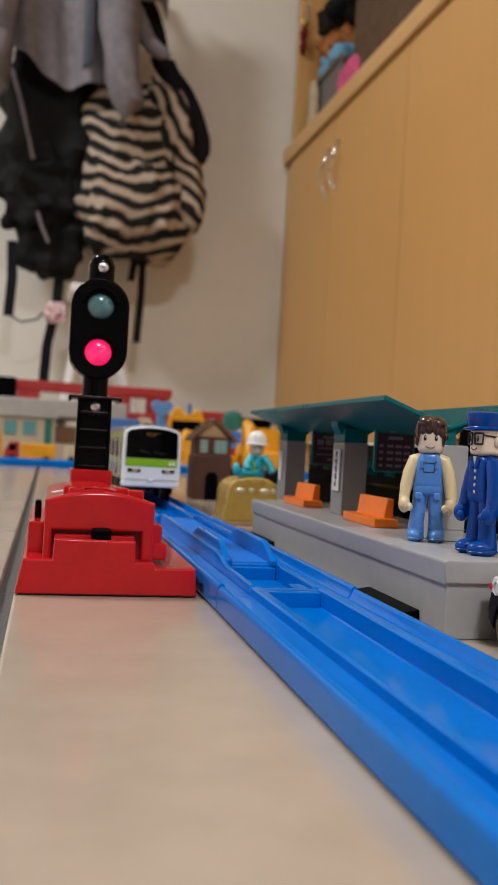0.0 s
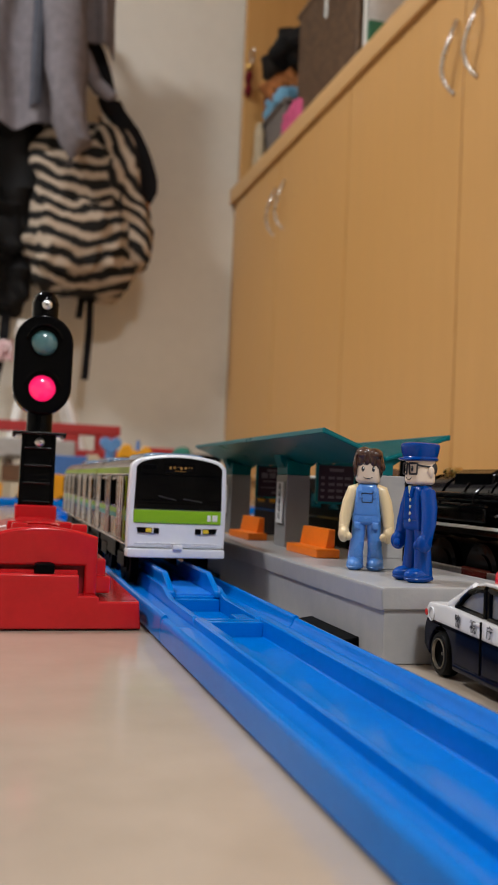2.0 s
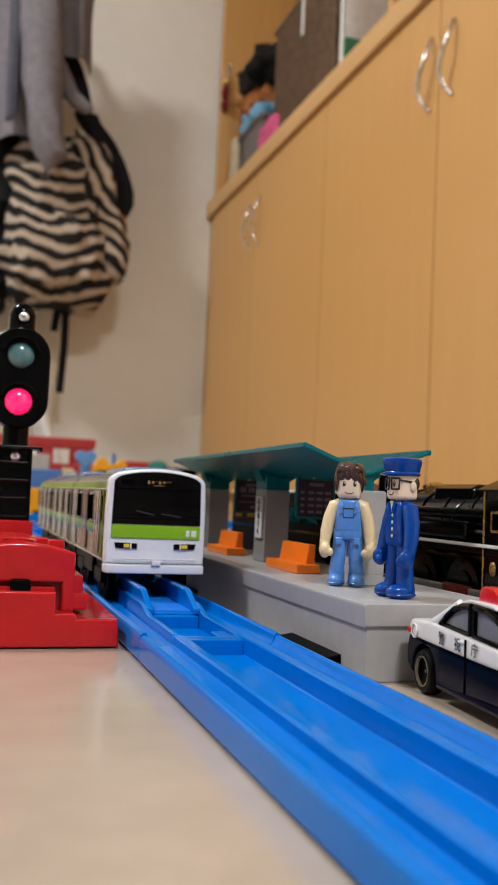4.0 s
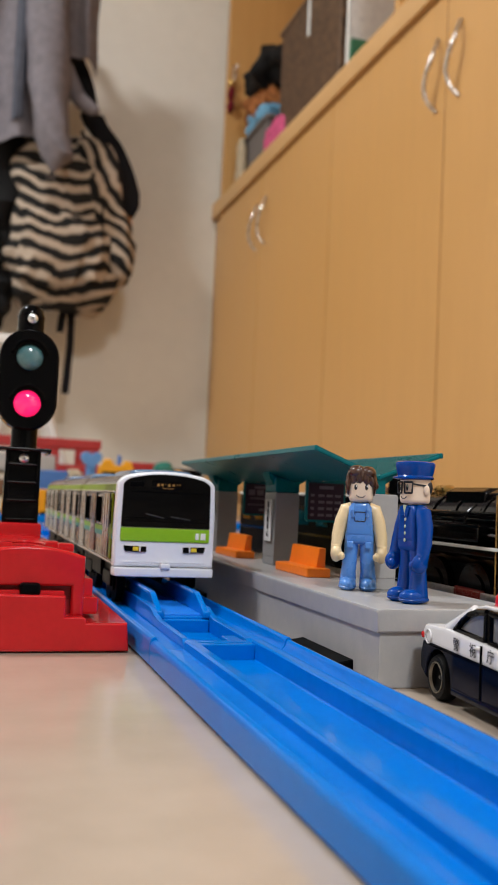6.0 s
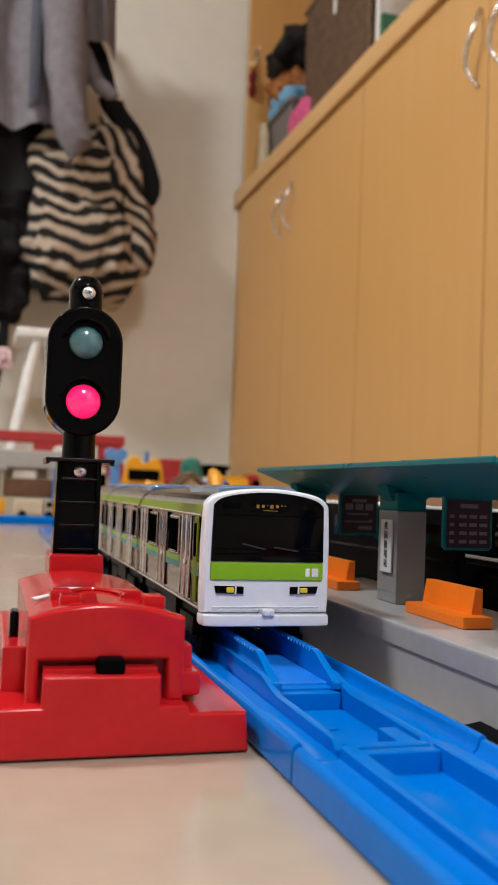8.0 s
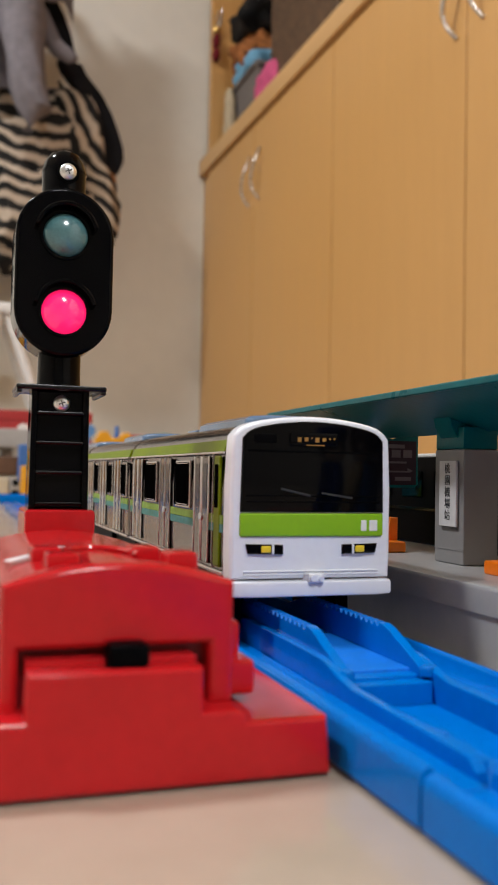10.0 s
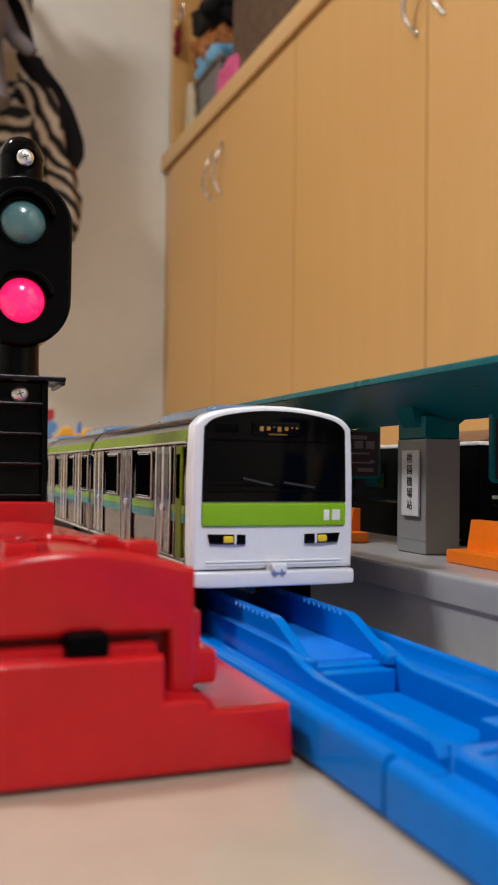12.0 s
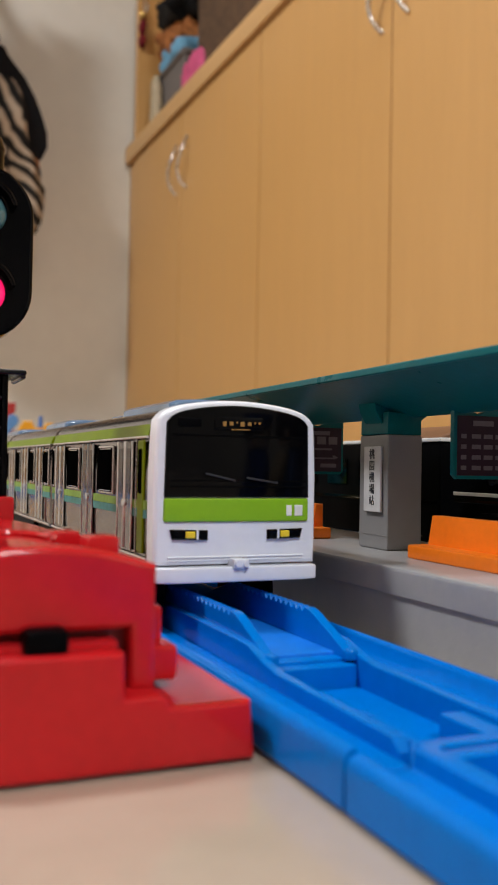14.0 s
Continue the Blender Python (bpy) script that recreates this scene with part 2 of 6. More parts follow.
# ---- room ----
def room():
    # south wall lies far back, out of view, to keep reflections dim
    x0, x1, y0, y1, top = -3.4, 1.25, -5.4, 2.70, 2.5
    bm = B()
    box(bm, x0 - 0.1, x1 + 0.1, y0 - 0.1, y1 + 0.1, -0.12, -0.004)
    floor = solo("floor", bm, GROUT, "dark grey grout under glazed cream floor tiles", "floor", kind="structure")
    for name, a in (("wall_north", (x0, x1, y1, y1 + 0.12)), ("unseen_wall_south", (x0, x1, y0 - 0.12, y0)), ("wall_west", (x0 - 0.12, x0, y0, y1)), ("wall_east", (x1, x1 + 0.12, y0, y1))):
        bm = B()
        box(bm, *a, -0.004, top)
        solo(name, bm, WALL, "cream painted plaster wall", "wall", kind="structure")
    bm = B()
    box(bm, x0, x1, y0, y1, top, top + 0.1)
    solo("ceiling", bm, CEILING, "white painted ceiling", "ceiling", kind="structure")
    return floor


floor = room()


def floor_tiles(floor):
    """Square tiles, one of whose joints runs beside the railway."""
    size, gap = 0.60, 0.0042
    bm = B()
    box(bm, gap / 2, size - gap / 2, gap / 2, size - gap / 2, -0.006, 0.0, 0.0012, 2)
    me = finish(bm, "tile", TILE)
    for i in range(-6, 3):
        for j in range(-10, 5):
            m = tf(-0.0550 + i * size, 0.191 + j * size)
            c = m @ Vector((size / 2, size / 2, 0))
            if not (-3.6 < c.x < 1.4 and -5.6 < c.y < 2.9):
                continue
            t = new("tile", me)
            t.parent = floor
            t.matrix_local = m


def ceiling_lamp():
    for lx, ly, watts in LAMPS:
        # unseen fixture, added under the ceiling to go with each lamp
        lamp = thing("ceiling_lamp", "assumed round white ceiling lamp, out of view", "lamp", pose(lx, ly, 2.5), "ceiling lamps")
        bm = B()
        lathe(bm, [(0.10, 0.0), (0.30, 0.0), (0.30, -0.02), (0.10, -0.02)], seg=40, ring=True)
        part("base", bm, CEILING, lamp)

# ---- wardrobe wall ----
WX, WY = 0.754, 2.66


def wave_handle(parent, x, y, z0, z1):
    bm = B()
    n = 14
    pts = []
    for k in range(n + 1):
        s = k / n
        off = 0.021 * math.sin(math.pi * s ** 0.85) ** 0.9
        pts.append((x - 0.002 - off, y - 0.010 + 0.009 * math.sin(2 * math.pi * s), z0 + (z1 - z0) * s))
    tube(bm, pts, [0.0028 + 0.0012 * math.sin(math.pi * k / n) for k in range(n + 1)], 10)
    return part("handle", bm, STEEL, parent, "wavy brushed nickel handle")


def wardrobe():
    seams = [0.38, 0.845, 1.316, 1.785, 2.245]
    ends = [-0.09] + seams + [2.66]
    zr = 0.905
    unit = thing("wardrobe", "tall beech veneer wall cupboard with an open shelf over the doors", "wardrobe")
    bm = B()
    box(bm, WX + 0.021, 1.248, -0.09, WY - 0.002, 0.0, 0.05, 0.001)
    part("plinth", bm, WOOD_EDGE, unit)
    bm = B()
    box(bm, WX + 0.022, 1.248, -0.09, WY - 0.002, 0.052, zr - 0.001, 0.001)
    part("body", bm, WOOD_EDGE, unit)
    bm = B()
    box(bm, WX - 0.010, 1.248, -0.09, 2.698, zr + 0.003, zr + 0.05, 0.003)
    part("shelf", bm, WOOD_EDGE, unit, "thick beech shelf board over the doors")
    bm = B()
    box(bm, WX + 0.004, 1.248, WY - 0.024, WY - 0.002, zr + 0.052, 2.30, 0.001)
    part("side_panel", bm, WOOD, unit)
    for y in (0.56, 1.50):
        bm = B()
        box(bm, WX + 0.004, 1.248, y, y + 0.02, zr + 0.052, 2.30, 0.001)
        part("divider", bm, WOOD, unit)
    bm = B()
    box(bm, 1.225, 1.248, -0.09, WY - 0.026, zr + 0.052, 2.30)
    part("back_panel", bm, WOOD, unit)
    bm = B()
    box(bm, WX, 1.248, -0.09, WY - 0.002, 2.302, 2.34)
    part("top", bm, WOOD_EDGE, unit)
    pairs = {0: 1, 1: -1, 2: 1, 3: -1, 4: 1, 5: -1}
    for i, (a, b) in enumerate(zip(ends, ends[1:])):
        bm = B()
        far = 0.028 if i == 5 else 0.0
        box(bm, WX, WX + 0.02, a + 0.0015, b - 0.0015 - far, 0.055, zr - 0.0050, 0.0012)
        door = part("door", bm, WOOD, unit)
        # doors meet in pairs; the handles stand beside the meeting edge
        at = {0: None, 1: 0.38 + 0.035, 2: 1.316 - 0.035, 3: 1.316 + 0.035, 4: 2.245 - 0.035, 5: 2.245 + 0.035}[i]
        if i == 0:
            at = 0.38 - 0.035
        wave_handle(door, WX, at, 0.704, 0.830)
    bm = B()
    box(bm, WX + 0.007, WX + 0.0205, WY - 0.028, 2.698, 0.0, zr, 0.001)
    part("filler_strip", bm, WOOD_EDGE, unit)
    return unit


wardrobe()

# ---- railway ----
TRACK_W = 0.0395


def mirrored(pts):
    return pts + [(TRACK_W - x, z) for x, z in pts[::-1]]


def wall_outline(h, side):
    pts = [(0.0012, 0.0), (0.0011, 0.0006), (0.0, 0.0008), (0.0, h - 0.0016), (0.0003, h - 0.0006), (0.0009, h - 0.0001), (0.0015, h), (0.0019, h - 0.0003), (0.0022, h - 0.0009), (0.0025, 0.0054), (0.0032, 0.0047), (0.0034, 0.0042), (0.0034, 0.0)]
    return [(x if side < 0 else TRACK_W - x, z) for x, z in pts]


# wheel grooves beside two inner ribs, with a sunken channel between the ribs
BED = mirrored([(0.0026, 0.0), (0.0026, 0.0045), (0.0084, 0.0045), (0.0089, 0.0048), (0.0091, 0.0067), (0.0096, 0.0072), (0.0115, 0.0072), (0.0119, 0.0068), (0.0121, 0.0028), (0.0124, 0.0025)])


def track_piece(name, v0, v1, label, h=0.0072, m=None, bed=BED):
    t = thing(name, label, "toy track", m or tf(0, 0))
    bm = B()
    prism(bm, bed, v0 + 0.0003, v1 - 0.0003, "y", 0.0002, seg=1)
    part("rail_bed", bm, BLUE, t)
    for side in (-1, 1):
        bm = B()
        prism(bm, wall_outline(h, side), v0 + 0.0002, v1 - 0.0002, "y", 0.0004, seg=2)
        part("side_wall", bm, BLUE, t)
    for a in (v0 + 0.0006, v1 - 0.0036):
        bm = B()
        box(bm, 0.0118, TRACK_W - 0.0118, a, a + 0.0030, 0.0010, 0.0064, 0.0004)
        part("end_web", bm, BLUE, t)
    return t


STOP_BED = mirrored([(0.0026, 0.0), (0.0026, 0.0045), (0.0092, 0.0045), (0.0098, 0.0041), (0.0104, 0.0036), (0.0104, 0.0022)])


def stop_rail():
    t = track_piece("stop_rail", 0.0, 0.213, "blue plastic stop track with two serrated lifting ramps", 0.0078, None, STOP_BED)
    # pocket before the ramps, closed by a stepped wall
    bm = B()
    box(bm, 0.0118, 0.0277, 0.0450, 0.0485, 0.0015, 0.0060, 0.0005)
    box(bm, 0.0118, 0.0277, 0.0478, 0.0515, 0.0015, 0.0066, 0.0004)
    part("pocket_wall", bm, BLUE, t)
    bm = B()
    box(bm, 0.0232, 0.0276, 0.0030, 0.0150, 0.0015, 0.0059, 0.0005)
    part("pocket_block", bm, BLUE, t)
    bm = B()
    rod(bm, (0.0180, 0.0290, 0.0020), (0.0180, 0.0290, 0.0026), 0.0024, seg=20)
    rod(bm, (0.0155, 0.0120, 0.0020), (0.0155, 0.0120, 0.0040), 0.0012, seg=14)
    part("mould_mark", bm, BLUE, t)
    bm = B()
    box(bm, 0.0128, 0.0267, 0.0510, 0.2, 0.0030, 0.0071, 0.0004)
    part("rough_plate", bm, BLUE_ROUGH, t, "blue plate with a rough moulded surface")
    for u in (0.0112, 0.0263):
        bm = B()
        top = [(0.0470, 0.0068), (0.0478, 0.0079), (0.0490, 0.0085), (0.0600, 0.0126), (0.0622, 0.0131)]
        y = 0.0625
        while y < 0.100:
            top += [(y + 0.0008, 0.0131), (y + 0.0012, 0.0124), (y + 0.0020, 0.0124), (y + 0.0024, 0.0131)]
            y += 0.0024
        prism(bm, top + [(0.118, 0.0085), (0.118, 0.0060), (0.0470, 0.0060)], u, u + 0.0020, "x", 0.0003, seg=2)
        part("lifting_ramp", bm, BLUE, t)
        bm = B()
        lathe(bm, [(0.0013, 0.0), (0.0013, 0.0012), (0.0009, 0.0017), (0.0002, 0.0018)], (u + 0.0010, 0.0468, 0.0066), 14)
        part("hinge_pin", bm, BLUE, t)
    for u in (0.0098, 0.0277):
        bm = B()
        low = [(0.0040, 0.0010), (0.0040, 0.0050), (0.0056, 0.0066), (0.0400, 0.0068), (0.0455, 0.0076), (0.0520, 0.0092), (0.0600, 0.0094), (0.2, 0.0094), (0.2, 0.0010)]
        prism(bm, low, u, u + 0.0020, "x", 0.0004, seg=2)
        part("guide_rib", bm, BLUE, t)


stop_rail()
for a, b in ((-0.430, -0.215), (-0.215, 0.0), (0.213, 0.428), (0.428, 0.643), (0.643, 0.858)):
    track_piece("straight_track", a, b, "straight length of blue plastic toy track")


# ---- signal ----
def signal_base(parent):
    bm = B()
    low = [(-0.0524, 0.0004), (-0.0506, 0.0101)]
    right = [(-0.0197, 0.0099), (-0.0150, 0.0099), (-0.0141, 0.0094), (-0.0138, 0.0083), (-0.0024, 0.0083), (-0.0017, 0.0004)]
    prism(bm, low + [(-0.0427, 0.0102), (-0.0425, 0.0160), (-0.0199, 0.0157)] + right, 0.0210, 0.0252, "y", 0.0007, seg=3)
    prism(bm, low + right, 0.0240, 0.1320, "y", 0.0009, seg=3)
    t = part("base", bm, RED, parent, "stepped red plastic battery base")
    t.location = (0.0289, -0.114, 0)
    bm = B()
    box(bm, -0.0424, -0.0200, 0.0245, 0.0300, 0.0095, 0.0167, 0.0003)
    part("switch_housing", bm, RED, t)
    bm = B()
    top = [(-0.0144 - 0.0311 * k / 14, 0) for k in range(15)]
    outline = [(-0.0144, 0.0095)] + [(x, 0.0262 + 0.0027 * (1 - ((x + 0.02995) / 0.01555) ** 2)) for x, _ in top] + [(-0.0455, 0.0095), (-0.0431, 0.0095), (-0.0431, 0.0178), (-0.0180, 0.0178), (-0.0180, 0.0095)]
    prism(bm, outline, 0.0258, 0.0310, "y", 0.0011, seg=3)
    part("front_cover", bm, RED, t)
    bm = B()
    outline = [(-0.0150, 0.0095)] + [(-0.0150 - 0.0299 * k / 14, 0.0255 + 0.0026 * (1 - ((-0.0150 - 0.0299 * k / 14 + 0.02995) / 0.01495) ** 2)) for k in range(15)] + [(-0.0449, 0.0095)]
    prism(bm, outline, 0.0305, 0.106, "y", 0.0009, seg=3)
    part("body", bm, RED, t)
    # back of the recess, its shade painted as a darker red
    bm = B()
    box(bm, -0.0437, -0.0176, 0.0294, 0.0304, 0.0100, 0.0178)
    part("recess", bm, RED_SHADED, t)
    bm = B()
    box(bm, -0.0323, -0.0267, 0.0224, 0.0268, 0.0154, 0.0188, 0.0009)
    part("switch", bm, BLACK_MATT, t, "small black slide switch")
    bm = B()
    box(bm, -0.0150, -0.0109, 0.034, 0.075, 0.0095, 0.0194, 0.0008)
    box(bm, -0.0150, -0.0098, 0.030, 0.050, 0.0095, 0.0145, 0.0008)
    part("side_block", bm, RED, t)
    bm = B()
    box(bm, -0.0500, -0.0445, 0.036, 0.09, 0.0095, 0.0190, 0.0008)
    part("side_block", bm, RED, t)
    bm = B()
    box(bm, -0.0484, -0.0464, 0.048, 0.054, 0.0140, 0.0244, 0.0006)
    part("lever", bm, BLACK, t, "upright black lever")
    for u, v in ((-0.0225, 0.050), (-0.0190, 0.040), (-0.0378, 0.050), (-0.0365, 0.040)):
        bm = B()
        box(bm, u - 0.0024, u + 0.0024, v - 0.003, v + 0.003, 0.0262, 0.0292, 0.0007)
        part("catch", bm, RED, t)
    bm = B()
    tube(bm, [(-0.0300 + 0.006 * math.cos(radians(a)), 0.045 + 0.012 * math.sin(radians(a)), 0.0283) for a in range(0, 181, 15)], 0.0006, 6)
    part("moulded_arc", bm, RED, t)
    bm = B()
    box(bm, -0.0366, -0.0212, 0.1085, 0.128, 0.010, 0.0322, 0.0008)
    part("plinth", bm, RED, t)
    for u, v, w, r in ((-0.0345, 0.062, 0.008, 8), (-0.0415, 0.052, 0.004, 20)):
        bm = B()
        box(bm, -w / 2, w / 2, -0.0012, 0.0012, 0, 0.00025)
        bm.transform(pose(u, v, 0.0278 if w > 0.005 else 0.0270, 0, -10 if w < 0.005 else 0, r))
        part("sticker_scrap", bm, PAPER, t, "torn scrap of white sticker")



SLOT = material("dark_screw_slot", (0.10, 0.10, 0.11), 0.45, 0.6)


def cross_screw(parent, u, v, z, r):
    bm = B()
    lathe(bm, [(r, 0.0), (r, 0.0004), (r * 0.75, 0.0009), (r * 0.3, 0.0011)], seg=20)
    bm.transform(pose(u, v, z, 90, 0, 0))
    s = part("screw", bm, CHROME, parent, "silver cross-head screw")
    # the cross is two thin dark grey bars laid on the head
    bm = B()
    for a in (20, 110):
        b2 = B()
        box(b2, -r * 0.42, r * 0.42, -r * 0.07, r * 0.07, 0.00095, 0.00112)
        b2.transform(pose(0, 0, 0, 0, 0, a))
        me = bpy.data.meshes.new("cut")
        b2.to_mesh(me)
        b2.free()
        bm.from_mesh(me)
        bpy.data.meshes.remove(me)
    bm.transform(pose(u, v, z, 90, 0, 0))
    part("cross_slot", bm, SLOT, s)
    return s


def signal():
    t = thing("toy_signal", "black two-lamp toy signal showing red on a red base", "toy signal", tf(-0.0289, 0.114))
    signal_base(t)
    bm = B()
    # tapered hollow post with cross ribs
    prism(bm, [(-0.0066, 0.0322), (0.0066, 0.0322), (0.0063, 0.0590), (-0.0063, 0.0590)], 0.0012, 0.0095, "y", 0.0004)
    part("post_back", bm, BLACK, t)
    for s in (-1, 1):
        bm = B()
        prism(bm, [(s * 0.0066, 0.0322), (s * 0.0052, 0.0322), (s * 0.0050, 0.0590), (s * 0.0064, 0.0590)], -0.0006, 0.0020, "y", 0.0003)
        part("post_flange", bm, BLACK, t)
    for z in (0.0330, 0.0400, 0.0467, 0.0534):
        bm = B()
        box(bm, -0.0052, 0.0052, -0.0009, 0.0016, z, z + 0.0008, 0.0003)
        part("rib", bm, SATIN_BLACK, t)
    bm = B()
    box(bm, -0.0050, 0.0050, 0.0004, 0.0016, 0.0540, 0.0588, 0.0002)
    part("screw_plate", bm, BLACK, t)
    cross_screw(t, 0.0003, 0.0004, 0.0561, 0.0019)
    bm = B()
    box(bm, -0.0100, 0.0100, -0.0030, 0.0125, 0.0588, 0.0600, 0.0004)
    for e in (-1, 1):
        box(bm, e * 0.0093 - 0.0006, e * 0.0093 + 0.0006, -0.0028, 0.0123, 0.0580, 0.0590, 0.0004)
    part("ledge", bm, SATIN_BLACK, t)
    bm = B()
    lathe(bm, [(0.0050, 0.0600), (0.0049, 0.0640), (0.0049, 0.0700)], (0, 0.0050, 0), 24)
    part("neck", bm, BLACK, t)
    bm = B()
    out = arc(0, 0.0940, 0.0110, 0, 180, 18) + arc(0, 0.0775, 0.0110, 180, 360, 18)
    prism(bm, out, -0.0020, 0.0110, "y", 0.0009, seg=3)
    part("head", bm, BLACK, t)
    for z, m, lab in ((0.0941, LENS_GREEN, "unlit dark green lens"), (0.0766, LENS_RED, "glowing red lens")):
        bm = B()
        lathe(bm, [(0.0057, -0.0010), (0.0057, 0.0006), (0.0051, 0.0006), (0.0051, -0.0010)], seg=28, ring=True)
        bm.transform(pose(0, -0.0020, z, 90))
        part("lens_ring", bm, BLACK, t)
        bm = B()
        lathe(bm, [(0.0051, -0.0008), (0.0050, 0.0002), (0.0043, 0.0012), (0.0030, 0.0020), (0.0014, 0.0024), (0.0003, 0.0025)], seg=28)
        bm.transform(pose(0, -0.0020, z, 90))
        part("lens", bm, m, t, lab)
        bm = B()
        r0, r1 = 0.0061, 0.0070
        pts = arc(0, z, r1, 12, 168, 16) + arc(0, z, r0, 168, 12, 16)
        prism(bm, pts, -0.0052, -0.0018, "y", 0.0002, seg=1)
        part("visor", bm, BLACK, t)
    bm = B()
    lathe(bm, [(0.0050, 0.1030), (0.0050, 0.1095), (0.0052, 0.1100), (0.0050, 0.1107), (0.0045, 0.1125), (0.0034, 0.1142), (0.0018, 0.1150), (0.0004, 0.1152)], (0, 0.0045, 0), 24)
    part("cap", bm, BLACK, t)
    bm = B()
    rod(bm, (0.0003, -0.0006, 0.1090), (0.0003, 0.004, 0.1090), 0.0026, seg=20)
    part("screw_boss", bm, BLACK, t)
    cross_screw(t, 0.0003, -0.0006, 0.1090, 0.0019)


signal()


# ---- platform ----
def platform():
    t = thing("platform", "long grey plastic toy station platform", "toy platform", tf(0, 0))
    bm = B()
    box(bm, 0.0508, 0.0920, -0.0300, 0.1800, 0.0, 0.0140, 0.0005)
    part("base", bm, GREY, t)
    bm = B()
    prism(bm, [(0.0500, 0.0136), (0.0496, 0.0184), (0.0499, 0.0192), (0.0508, 0.0195), (0.0918, 0.0195), (0.0927, 0.0192), (0.0930, 0.0184), (0.0926, 0.0136)], -0.0309, 0.1810, "y", 0.0006)
    part("deck", bm, GREY, t)
    for a, b in ((-0.0150, 0.0225), (0.1375, 0.1790)):
        bm = B()
        prism(bm, [(0.0458, 0.0002), (0.0458, 0.0030), (0.0464, 0.0036), (0.0512, 0.0044), (0.0512, 0.0002)], a, b, "y", 0.0003, seg=1)
        part("floor_clip", bm, BLACK_MATT, t, "black rubber clip under the platform edge")


platform()


def shelter():
    t = thing("platform_shelter", "butterfly roof of teal plastic on three grey pillars", "toy shelter", tf(0, 0))
    for side in (-1, 1):
        bm = B()
        e = 0.0733 + side * 0.0212
        prism(bm, [(e, 0.0616), (e, 0.0604), (0.0733, 0.0524), (0.0733, 0.0538)] if side < 0 else [(0.0733, 0.0538), (0.0733, 0.0524), (e, 0.0604), (e, 0.0616)], 0.0210, 0.2010, "y", 0.0003, seg=1)
        roof = part("roof_panel", bm, TEAL, t)
        bm = B()
        for k in range(60):
            v = 0.0215 + k * 0.003
            prism(bm, [(e - side * 0.0008, 0.0618), (e - side * 0.0008, 0.0612), (0.0733 + side * 0.001, 0.0538), (0.0733 + side * 0.001, 0.0544)], v, v + 0.0010, "y")
        part("roof_ribs", bm, TEAL, roof)
        bm = B()
        box(bm, e - 0.0006, e + 0.0006, 0.0206, 0.2014, 0.0603, 0.0620, 0.0003, 1)
        part("eaves_rim", bm, TEAL, roof)
    for v in (0.0130, 0.0985, 0.1840):
        bm = B()
        box(bm, 0.0663, 0.0762, v, v + 0.0140, 0.0195, 0.0480, 0.0006)
        # first pillar takes the lighter platform grey in place of light falling on it
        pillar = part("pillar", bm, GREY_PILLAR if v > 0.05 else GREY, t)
        bm = B()
        box(bm, 0.0662, 0.0763, v - 0.0001, v + 0.0141, 0.0230, 0.0232)
        part("pillar_joint", bm, GREY_PILLAR, pillar)
        bm = B()
        box(bm, 0.0664, 0.0761, max(v, 0.0215) + 0.0004, v + 0.0136, 0.0480, 0.0535, 0.0003)
        part("pillar_head", bm, TEAL, t)
        bm = B()
        prism(bm, [(0.0640, 0.0558), (0.0645, 0.0535), (0.0662, 0.0508), (0.0763, 0.0508), (0.0792, 0.0528), (0.0812, 0.0552), (0.0733, 0.0526)], max(v, 0.0215) + 0.0030, v + 0.0110, "y", 0.0002, seg=1)
        part("bracket", bm, TEAL, t)
    # station name plate, read from the track
    bm = B()
    box(bm, 0.0655, 0.0661, 0.1008, 0.1088, 0.0288, 0.0451, 0.0001, 1)
    plate = part("name_plate", bm, PAPER, t, "white name plate with black upright lettering")
    for k, ch in enumerate("桃園機場站"):
        lettering("lettering", ch, 0.0027, pose(0.06545, 0.1048, 0.0430 - 0.0029 * k, 90, 0, -90), INK, plate)
    for v in (0.0180, 0.1890):
        bm = B()
        box(bm, 0.0656, 0.0661, v, v + 0.0050, 0.0288, 0.0430, 0.0001, 1)
        part("name_plate", bm, PAPER, t)
    # hanging boards across the platform
    for v, w in ((0.0790, 0.0145), (0.1590, 0.0145)):
        bm = B()
        prism(bm, [(0.0715, 0.0540), (0.0715, 0.0385), (0.0725, 0.0375), (0.0862, 0.0375), (0.0872, 0.0385), (0.0872, 0.0555), (0.0783, 0.0525)], v, v + 0.0016, "y", 0.0002, seg=1)
        hang = part("hanging_board", bm, TEAL, t)
        bm = B()
        box(bm, 0.0723, 0.0864, v - 0.0003, v + 0.0002, 0.0383, 0.0520, 0.0001, 1)
        face = part("timetable", bm, BOARD, hang, "dark purple timetable with rows of pale marks")
        bm = B()
        box(bm, 0.0765, 0.0822, v - 0.00045, v - 0.0002, 0.0497, 0.0509)
        if v > 0.1:
            # the far board: a line of large marks over an arrow
            for k in range(3):
                box(bm, 0.0738 + 0.0040 * k, 0.0768 + 0.0040 * k, v - 0.00045, v - 0.0002, 0.0468, 0.0492)
            box(bm, 0.0745, 0.0830, v - 0.00045, v - 0.0002, 0.0450, 0.0456)
            box(bm, 0.0735, 0.0840, v - 0.00045, v - 0.0002, 0.0422, 0.0427)
            prism(bm, [(0.0832, 0.0434), (0.0838, 0.0434), (0.0852, 0.0427), (0.0838, 0.0422)], v - 0.00045, v - 0.0002, "y")
            box(bm, 0.0790, 0.0845, v - 0.00045, v - 0.0002, 0.0396, 0.0408)
        for r in range(4 if v < 0.1 else 0):
            z = 0.0468 - 0.0024 * r
            box(bm, 0.0732, 0.0746, v - 0.00045, v - 0.0002, z, z + 0.0010)
